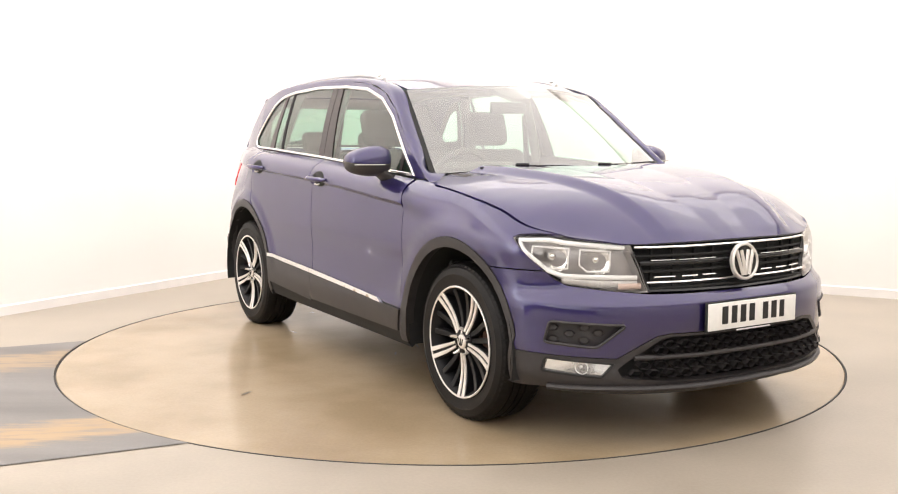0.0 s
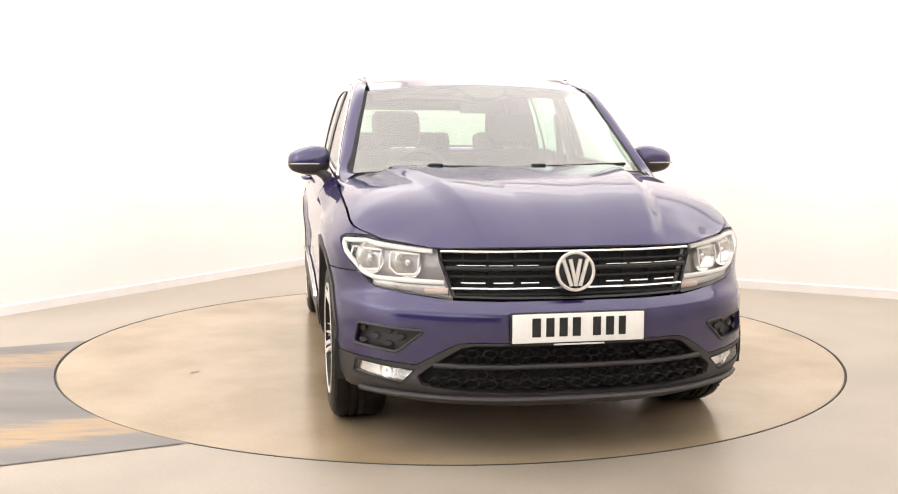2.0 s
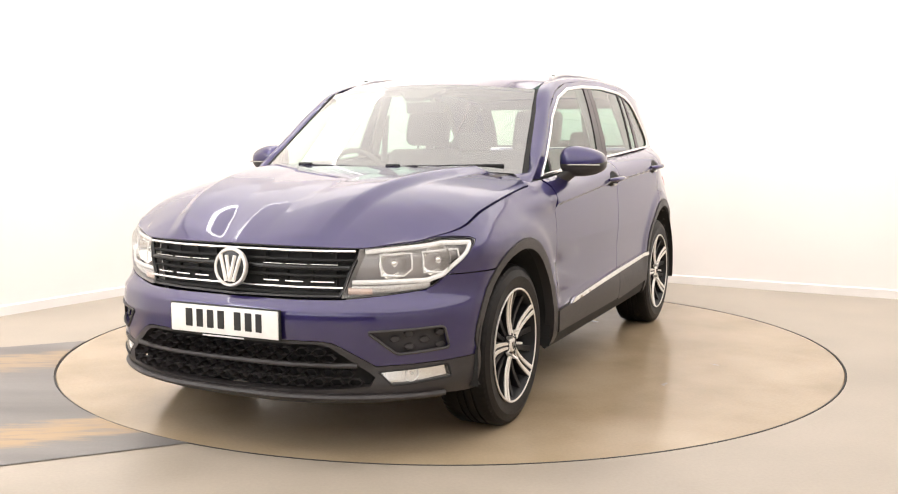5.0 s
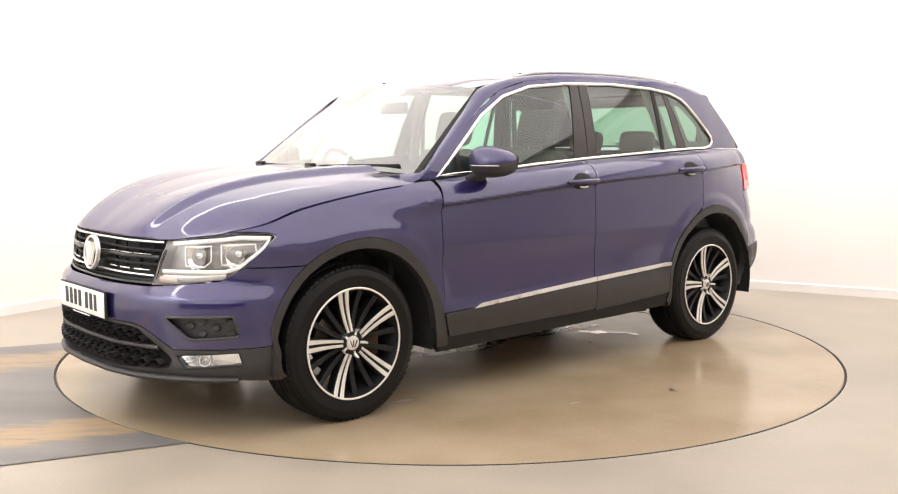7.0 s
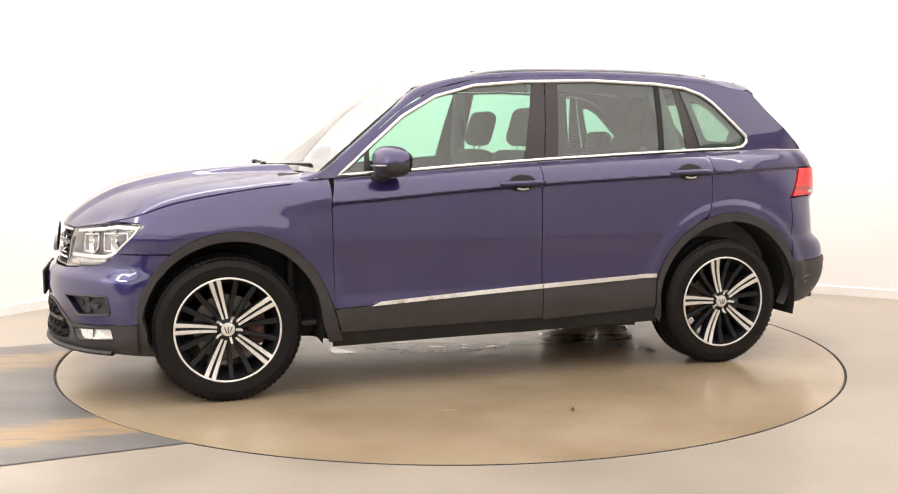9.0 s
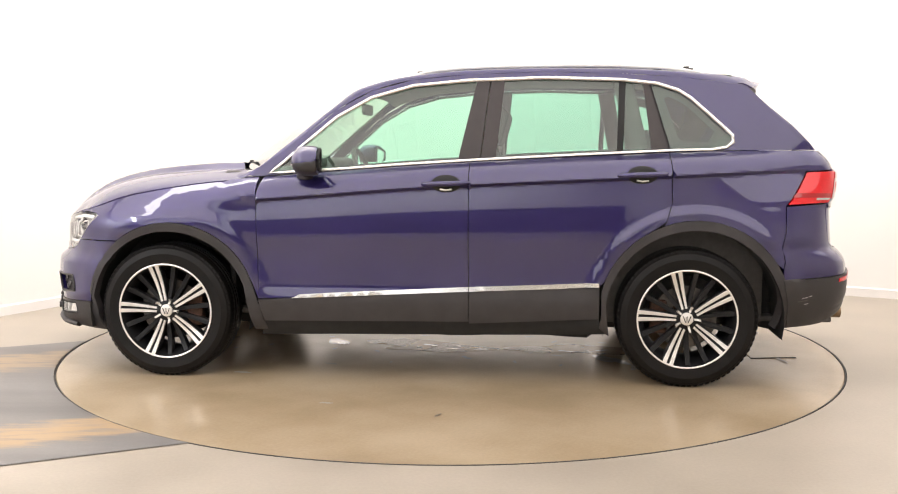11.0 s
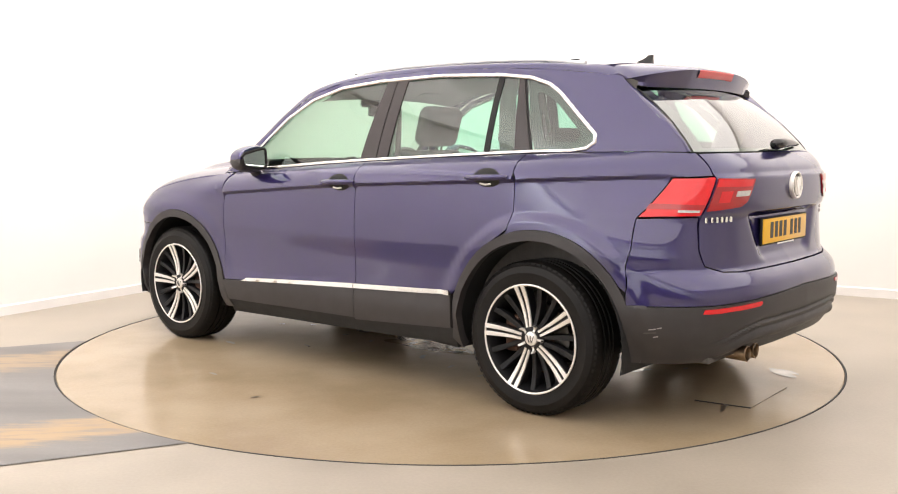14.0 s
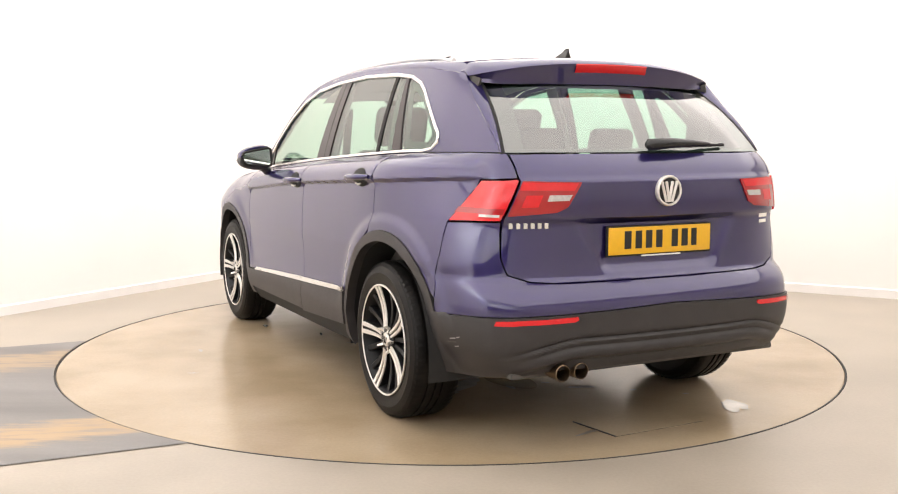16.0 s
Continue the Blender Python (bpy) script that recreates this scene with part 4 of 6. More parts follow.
def door_mirror(sign, door):
    """Mirror: painted cap, black lower shell and foot, indicator strip and glass."""
    cx, cy, cz = 0.570, 0.945, 1.130
    nu, nv = 24, 12
    rows = []
    for j in range(nv + 1):
        p = math.pi * j / nv
        row = []
        for i in range(nu):
            t = 2 * math.pi * i / nu
            ex = lambda c, n: math.copysign(abs(c) ** n, c)
            y = 0.108 * -math.cos(p)
            k = abs(math.sin(p)) ** 0.55
            outer = (y + 0.108) / 0.216
            hz = 0.087 * (1 - 0.28 * outer)
            x = 0.088 * ex(math.cos(t), 0.8) * k
            x = max(x, -0.045)
            z = hz * ex(math.sin(t), 0.75) * k + 0.006 - 0.010 * outer
            row.append((cx + x - 0.035 * outer, sign * (cy + y), cz + z))
        rows.append(row)
    full = loft("cap", rows, True, 50)

    def half(keep_up, name):
        bm = bmesh.new()
        bm.from_mesh(full)
        bmesh.ops.remove_doubles(bm, verts=bm.verts, dist=1e-5)
        bmesh.ops.bisect_plane(bm, geom=bm.verts[:] + bm.edges[:] + bm.faces[:], plane_co=(cx, sign * cy, cz - 0.004), plane_no=(0.10, 0, 1), clear_outer=not keep_up, clear_inner=keep_up)
        bmesh.ops.recalc_face_normals(bm, faces=bm.faces)
        return bm
    mir = part("door_mirror", half(True, "cap"), PAINT, door, "dark blue door mirror with black underside")
    part("mirror_shell", half(False, "shell"), CLAD, mir, "black plastic lower shell")
    pts = [(cx + 0.088 - 0.035 * ((y + 0.1) / 0.236) - 0.9 * max(0, y - 0.03) ** 1.5 + 0.0, sign * (cy + y), cz - 0.015) for y in np.linspace(-0.05, 0.100, 9)]
    part("indicator_strip", tube("indicator_strip", pts, 0.0030, 6), CLEAR_LENS, mir, "slim clear indicator strip")
    fn = lambda y, z: np.stack([cx - 0.052 - 0.036 * (y - cy + 0.118) / 0.236, sign * y, z], 1)
    poly = rounded([(cy - 0.095, cz - 0.052), (cy + 0.085, cz - 0.038), (cy + 0.100, cz + 0.030), (cy - 0.09, cz + 0.064)], 0.03)
    part("mirror_glass", sheet("mirror_glass", poly, fn, (-1, 0, 0), 0.05, 0.004), MIRROR, mir)
    part("mirror_rim", tube("mirror_rim", [tuple(p) for p in fn(*np.array(poly).T)], 0.008, 6, True), MATBLACK, mir)
    part("mirror_foot", tube("mirror_foot", [(cx + 0.015, sign * 0.90, 1.082), (cx + 0.02, sign * 0.872, 1.060), (cx + 0.03, sign * 0.845, 1.040), (cx + 0.03, sign * 0.815, 1.03)], [0.042, 0.042, 0.044, 0.05], 12, False, 0.6, (0, 1, 0)), CLAD, mir)


def wheel_well(sign, x, r):
    rows = []
    for i in range(25):
        a = radians(-12 + 204 * i / 24)
        rows.append([(x + (r + 0.012) * math.cos(a), sign * y, 0.345 + (r + 0.012) * math.sin(a)) for y in (0.895, 0.75, 0.60)] + [(x + 0.12 * math.cos(a), sign * 0.58, 0.345 + 0.12 * math.sin(a))])
    part("wheel_arch_liner", loft("wheel_arch_liner", rows), MATBLACK, car)


def front_end():
    # bonnet: from the lamps' upper edge back to the screen, out to the wings
    nose = Q([("f", 0.0, 0.829), ("f", 0.30, 0.827), ("f", 0.515, 0.823), ("f", 0.62, 0.837), ("f", 0.72, 0.853), ("s", 1.848, 0.864)])
    nq, nz = np.array(nose).T
    f = np.sin(np.linspace(0, 1, 97) * math.pi / 2)
    qs = f * nq[-1]
    E = skin(qs, pchip(nq, nz)(qs))
    share = E[:, 1] / E[-1, 1]
    s = 1 - (1 - np.linspace(0, 1, 46)) ** 1.7
    S, F = np.meshgrid(s, share, indexing="ij")
    y = F * (seam_y(0.872 + (1.848 - 0.872) * S) - 0.004)
    xb = pchip([0, 0.25, 0.5, 0.75, 0.925, 1.0], [1.082, 1.075, 1.045, 0.98, 0.905, 0.872])(F)
    x = xb + (E[:, 0][None, :] - xb) * S
    P = np.stack([x, y, bonnet_z(x.ravel(), y.ravel()).reshape(x.shape)], 2)
    P = P + (E - P[-1])[None] * (smooth(0.72, 1.0, S) ** 1.5)[:, :, None]
    rim = P[-1:] + np.array([-0.005, 0, -0.006])
    P = np.concatenate([P, rim], 0)
    edge = P[:, -1:] + np.array([0, -0.004, -0.016])
    P = np.concatenate([P, edge], 1)
    rows = [[(p[0], -p[1], p[2]) for p in r[:0:-1]] + [tuple(p) for p in r] for r in P]
    part("bonnet", loft("bonnet", rows), PAINT, car, "dark blue bonnet with two raised folds")
    # cowl under the screen
    cowl = [[(1.09 - 0.2 * abs(u) ** 2.4 - 0.02, 0.76 * u, 1.075 - 0.012 * u ** 4), (1.04 - 0.2 * abs(u) ** 2.4, 0.76 * u, 1.090 - 0.012 * u ** 4)] for u in np.linspace(-1, 1, 25)]
    part("cowl", loft("cowl", cowl), MATBLACK, car, "black plastic scuttle below the windscreen")
    # bumper skin
    top = [("f", 0.0, 0.622), ("f", 0.30, 0.622), ("f", 0.462, 0.624), ("f", 0.62, 0.640), ("f", 0.74, 0.658), ("s", 1.857, 0.686), ("s", 1.836, 0.712)]
    a = [p for p in F_OUT if p[0] > 1.58 and p[1] <= 0.713]
    a = sorted(a, key=lambda p: -p[1])
    low = [("s", 1.737, 0.392), ("f", 0.835, 0.388), ("f", 0.60, 0.374), ("f", 0.50, 0.440), ("f", 0.455, 0.464), ("f", 0.40, 0.471), ("f", 0.0, 0.471)]
    items = top + [("s", 1.594, 0.711)] + [("s", x, z) for x, z in a if z < 0.705] + low
    blank = [("f", 0.575, 0.508), ("f", 0.812, 0.520), ("f", 0.826, 0.436), ("f", 0.672, 0.418)]
    hb = rounded(Q(blank), 0.018)
    holes = [hb, [(-q, z) for q, z in hb]]
    bump = part("front_bumper", sheet("front_bumper", both(items), skin, None, 0.03, 0.02, holes, 0.0, 0.018), PAINT, car, "dark blue front bumper with black lower part")
    for sg in (1, -1):
        poly = [(sg * q, z) for q, z in inset(hb, -0.004)]
        b = part("blanking_plate", sheet("blanking_plate", poly, skin, None, 0.02, 0.0, (), -0.028), CLAD, bump, "black honeycomb blanking plate")
        part("blanking_frame", tube("blanking_frame", [tuple(skin(q, z) + np.array([0.001, 0, 0])) for q, z in dense([(sg * q, z) for q, z in hb], 0.04)], 0.006, 6, True), CLAD, bump)
        for cy, cz in ((0.655, 0.475), (0.70, 0.445), (0.70, 0.495), (0.745, 0.470), (0.79, 0.495), (0.79, 0.447)):
            hexes(b, sg, cy, cz, 0.024, -0.0275)
    # lower black part with its openings
    lowp = [("f", 0.0, 0.468), ("f", 0.40, 0.468), ("f", 0.455, 0.461), ("f", 0.50, 0.437), ("f", 0.60, 0.371), ("f", 0.835, 0.385), ("s", 1.737, 0.389), ("s", 1.70, 0.30), ("s", 1.675, 0.235), ("f", 0.80, 0.250), ("f", 0.60, 0.222), ("f", 0.0, 0.212)]
    fog = rounded(Q([("f", 0.605, 0.352), ("f", 0.818, 0.372), ("f", 0.828, 0.318), ("f", 0.655, 0.299)]), 0.008)
    mouth_half = [("f", 0.0, 0.458), ("f", 0.39, 0.458), ("f", 0.44, 0.449), ("f", 0.60, 0.330), ("f", 0.585, 0.298), ("f", 0.40, 0.280), ("f", 0.0, 0.272)]
    mouth = both(mouth_half)
    lower = part("lower_bumper", sheet("lower_bumper", both(lowp), skin, None, 0.03, 0.03, [fog, [(-q, z) for q, z in fog], mouth], 0.003, 0.015), CLAD, bump, "unpainted dark grey lower bumper")
    lip = [tuple(skin(q, 0.252) + np.array([0.012, 0, 0])) for q in np.linspace(-q_end(0.80, 0.252), q_end(0.80, 0.252), 41)]
    part("bumper_lip", tube("bumper_lip", lip, 0.017, 8, False, 0.8), CLAD, lower)
    part("intake_back", sheet("intake_back", inset(mouth, -0.01), skin, None, 0.05, 0.0, (), -0.055), MATBLACK, lower, "dark air intake")
    bar = [tuple(skin(q, 0.376) + np.array([0.004, 0, 0])) for q in np.linspace(-q_end(0.54, 0.376), q_end(0.54, 0.376), 31)]
    part("intake_bar", tube("intake_bar", bar, 0.011, 8), CLAD, lower)
    for row in range(4):
        z = (0.426, 0.345, 0.312, 0.402)[row]
        for c in range(-9, 10):
            y = (c + 0.5 * (row % 2)) * 0.066
            q = math.copysign(q_end(abs(y), z), y) if y else 0.0
            if inside(inset(mouth, 0.018), [(q, z)])[0]:
                hexes(lower, 1 if y >= 0 else -1, abs(y), z, 0.034, -0.018, True)
    for sg in (1, -1):
        fp = [(sg * q, z) for q, z in fog]
        f = part("fog_lamp", sheet("fog_lamp", inset(fp, -0.002), skin, None, 0.02, 0.0, (), -0.016), LAMP_SILVER, bump, "rectangular front fog lamp with clear lens")
        c = skin(sg * q_end(0.715, 0.337), 0.337)
        d = Vector((0.82, sg * 0.57, 0)).normalized()
        part("fog_bowl", dish(c + np.array([-0.010, -sg * 0.004, 0.0]), d, 0.031, 0.018), LAMP_WHITE, f)
        part("lamp_lens", sheet("lamp_lens", inset(fp, 0.002), skin, None, 0.03, 0.003, (), 0.0), LENS, f)
        part("fog_frame", tube("fog_frame", [tuple(skin(q, z)) for q, z in dense(fp, 0.04)], 0.005, 6, True), MATBLACK, f)
    # grille
    gh = [("f", 0.0, 0.826), ("f", 0.30, 0.824), ("f", 0.512, 0.818), ("f", 0.455, 0.634), ("f", 0.0, 0.628)]
    gp = both(gh)
    grille = part("grille", sheet("grille", gp, skin, None, 0.04, 0.0, (), -0.045), MATBLACK, car, "black slatted radiator grille with chrome strips")
    part("grille_frame", tube("grille_frame", [tuple(skin(q, z) + np.array([-0.012, 0, 0])) for q, z in dense(gp, 0.05)], 0.009, 6, True), BLACK, grille)

    def strip(name, z, y1, r, material, flat=1.0, off=-0.004, y0=None):
        ys = np.linspace(-y1, y1, 41) if y0 is None else np.linspace(y0, y1, 9)
        pts = []
        for y in ys:
            P = skin(math.copysign(q_end(abs(y), z), y) if abs(y) > 1e-6 else 0.0, z)
            pts.append((P[0] + off, P[1], P[2]))
        part(name, tube(name, pts, r, 8, False, flat), material, grille)
    strip("chrome_strip", 0.808, 0.502, 0.0085, CHROME, 0.8)
    strip("slat", 0.772, 0.490, 0.006, MATBLACK, 1.0, -0.02)
    strip("slat", 0.744, 0.484, 0.012, BLACK, 1.0, -0.012)
    strip("slat", 0.712, 0.475, 0.006, MATBLACK, 1.0, -0.02)
    strip("chrome_strip", 0.668, 0.464, 0.0085, CHROME, 0.8)
    strip("slat", 0.645, 0.455, 0.006, MATBLACK, 1.0, -0.012)
    for sg in (1, -1):
        for a0, a1 in ((0.135, 0.205), (0.235, 0.310), (0.340, 0.430)):
            strip("chrome_dash", 0.690, sg * a1, 0.0055, CHROME, 0.7, -0.006, sg * a0)
            strip("chrome_dash", 0.757, sg * (a1 + 0.015), 0.0028, CHROME, 0.7, -0.001, sg * a0)
        for yy in (0.12, 0.22, 0.325, 0.42):
            P = skin(sg * q_end(yy, 0.72), 0.72)
            part("grille_post", box_mesh((0.012, 0.010, 0.16), (P[0] - 0.040, P[1], 0.725), 0.003), MATBLACK, grille)
    badge(Vector((2.142, 0.0, 0.735)), Vector((1, 0, 0.10)), 0.078, grille)
    # headlamps
    HL = [("f", 0.515, 0.820), ("f", 0.62, 0.834), ("f", 0.72, 0.848), ("s", 1.848, 0.857), ("s", 1.78, 0.856), ("s", 1.726, 0.851), ("s", 1.710, 0.842), ("s", 1.748, 0.803), ("s", 1.803, 0.747), ("s", 1.848, 0.692), ("f", 0.74, 0.662), ("f", 0.62, 0.643), ("f", 0.462, 0.630)]
    for sg in (1, -1):
        hp = rounded([(sg * q, z) for q, z in Q(HL)], 0.01)
        if sg < 0:
            hp = hp[::-1]
        body = part("headlight", sheet("headlight", hp, skin, None, 0.03, 0.02, (), -0.058), LAMP_GREY, car, "clear halogen headlight with white light guide")
        part("lamp_lens", sheet("lamp_lens", inset(hp, 0.003), skin, None, 0.03, 0.004, (), 0.001), LENS, body)
        part("lamp_wall", loft("lamp_wall", [[tuple(p) for p in skin(*np.array(dense(hp, 0.03)).T)], [tuple(p + np.array([-0.058, 0, 0])) for p in skin(*np.array(dense(hp, 0.03)).T)]], True), LAMP_GREY, body)

        def line(items, r, material, lift, name="light_guide", flat=0.6, closed=False):
            pts = Q(items)
            pts = dense(pts, 0.03) if closed else [p for a, b in zip(pts, pts[1:]) for p in [(a[0] + (b[0] - a[0]) * t / 6, a[1] + (b[1] - a[1]) * t / 6) for t in range(6)]] + [pts[-1]]
            P3 = skin(np.array([sg * p[0] for p in pts]), np.array([p[1] for p in pts]))
            P3[:, 0] -= lift
            part(name, tube(name, [tuple(p) for p in P3], r, 8, closed, flat, (1, 0, 0.2)), material, body)
        line([("f", 0.53, 0.806), ("f", 0.72, 0.826), ("s", 1.84, 0.836), ("s", 1.745, 0.833), ("s", 1.778, 0.79), ("s", 1.852, 0.715), ("f", 0.74, 0.695), ("f", 0.60, 0.690), ("f", 0.49, 0.688)], 0.0095, LAMP_WHITE, 0.018)
        line([("f", 0.485, 0.664), ("f", 0.62, 0.666), ("f", 0.74, 0.680)], 0.018, CLEAR_LENS, 0.030, "indicator", 0.7)
        line([("f", 0.475, 0.655), ("f", 0.56, 0.655)], 0.013, AMBER, 0.022, "indicator", 0.7)
        for y, z, r in ((0.632, 0.757, 0.064), (0.770, 0.768, 0.066)):
            P = skin(sg * q_end(y, z), z)
            d = Vector((0.92, sg * 0.25, 0)).normalized()
            part("reflector", dish(P + np.array([-0.030, -sg * 0.012, 0]), d, r, 0.045), LAMP_SILVER, body, "chromed reflector bowl")
            ring = [("f", y - 0.055, z + 0.035), ("f", y + 0.048, z + 0.042), ("f", y + 0.055, z - 0.02), ("f", y + 0.03, z - 0.045), ("f", y - 0.045, z - 0.045)]
            line(ring, 0.0042, LAMP_WHITE, 0.028, "reflector_rim", 0.7, True)
    number_plate(2.196, 0.528, 1, PLATE_W, bump)


def dish(c, d, r, depth):
    """A shallow bowl open towards d."""
    bm = bmesh.new()
    rot = Vector((0, 0, 1)).rotation_difference(d).to_matrix()
    rings = []
    for k in range(6):
        t = k / 5
        rings.append([bm.verts.new(Vector(c) + rot @ Vector((r * t * math.cos(a), r * 0.85 * t * math.sin(a), depth * (t * t - 1)))) for a in [2 * math.pi * j / 20 for j in range(20)]] if k else [bm.verts.new(Vector(c) + rot @ Vector((0, 0, -depth)))])
    for j in range(20):
        bm.faces.new((rings[0][0], rings[1][j], rings[1][(j + 1) % 20]))
        for k in range(1, 5):
            bm.faces.new((rings[k][j], rings[k + 1][j], rings[k + 1][(j + 1) % 20], rings[k][(j + 1) % 20]))
    # bulb
    b2 = bmesh.ops.create_uvsphere(bm, u_segments=10, v_segments=6, radius=r * 0.24)
    bmesh.ops.translate(bm, verts=b2["verts"], vec=Vector(c) + rot @ Vector((0, 0, -depth * 0.45)))
    bmesh.ops.recalc_face_normals(bm, faces=bm.faces)
    return bm


_hexes = {}


def hexes(parent, sg, y, z, r, off, open_cell=False):
    """One honeycomb cell on the front skin: a rim, or a filled cap."""
    P = skin(sg * q_end(y, z), z)
    t = skin(sg * q_end(y + 0.01, z), z) - P
    turn = math.atan2(t[1], t[0])
    key = (r, open_cell)
    if key not in _hexes:
        V, Fc = [], []
        for i in range(6):
            a = math.pi / 3 * i
            c, s = math.cos(a), math.sin(a) * 0.62
            V += [(r * c, 0, r * s), (r * c * 0.80, -0.002 if open_cell else 0.006, r * s * 0.80), (r * c * 0.80, 0.03, r * s * 0.80)]
        for i in range(6):
            a, b = i * 3, ((i + 1) % 6) * 3
            Fc.append((a, b, b + 1, a + 1))
            if open_cell:
                Fc.append((a + 1, b + 1, b + 2, a + 2))
        if not open_cell:
            Fc.append(tuple(i * 3 + 1 for i in range(6)))
        me = geo("honeycomb_cell", V, Fc, 20)
        me.materials.append(CLAD)
        _hexes[key] = me
    ob = new("honeycomb_cell", _hexes[key])
    ob.parent = parent
    ob.matrix_basis = pose(P[0] + off, P[1], z, 0, 0, math.degrees(turn) + (180 if sg > 0 else 0))


def badge(c, d, r, parent):
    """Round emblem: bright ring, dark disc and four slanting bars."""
    up = Matrix.Translation(c) @ d.normalized().to_track_quat("Z", "Y").to_matrix().to_4x4()
    disc = lathe("badge", [(0.001, 0.004), (r * 0.86, 0.003), (r * 0.98, 0.0), (r * 0.98, -0.012)], 40, "z")
    disc.transform(up)
    b = part("badge", disc, BLACK, parent, "round dark emblem with bright ring")
    ring = lathe("badge_ring", [(r, -0.008), (r, 0.006), (r * 0.96, 0.010), (r * 0.88, 0.010), (r * 0.84, 0.006), (r * 0.84, -0.002)], 40, "z")
    ring.transform(up)
    part("badge_ring", ring, SILVER, b)
    for x0, x1 in ((-0.62, -0.22), (-0.26, 0.02), (0.26, -0.02), (0.62, 0.22)):
        bar = tube("badge_bar", [(x0 * r, 0.60 * r, 0.005), (x1 * r, -0.72 * r, 0.005)], r * 0.105, 6)
        bar.transform(up)
        part("badge_bar", bar, SILVER, b)


PLATE_GLYPHS = [0.055, 0.052, 0.052, 0.052, None, 0.052, 0.052, 0.046]


def number_plate(x, z, facing, material, parent):
    pl = part("number_plate", box_mesh((0.010, 0.520, 0.111), (x, 0, z), 0.004), material, parent, "number plate with plain bars")
    part("plate_holder", box_mesh((0.012, 0.534, 0.124), (x - 0.006 * facing, 0, z - 0.001), 0.004), MATBLACK, pl)
    y = -0.5 * 0.39
    for w in PLATE_GLYPHS:
        if w is None:
            y += 0.028
            continue
        part("plate_bar", box_mesh((0.002, w * 0.62, 0.072), (x + 0.0055 * facing, facing * (y + w / 2), z + 0.004), 0.0006, 1), INK, pl)
        y += w
    part("plate_text", box_mesh((0.002, 0.20, 0.006), (x + 0.006 * facing, 0, z - 0.062), 0.0004, 1), WHITE_INK, pl)


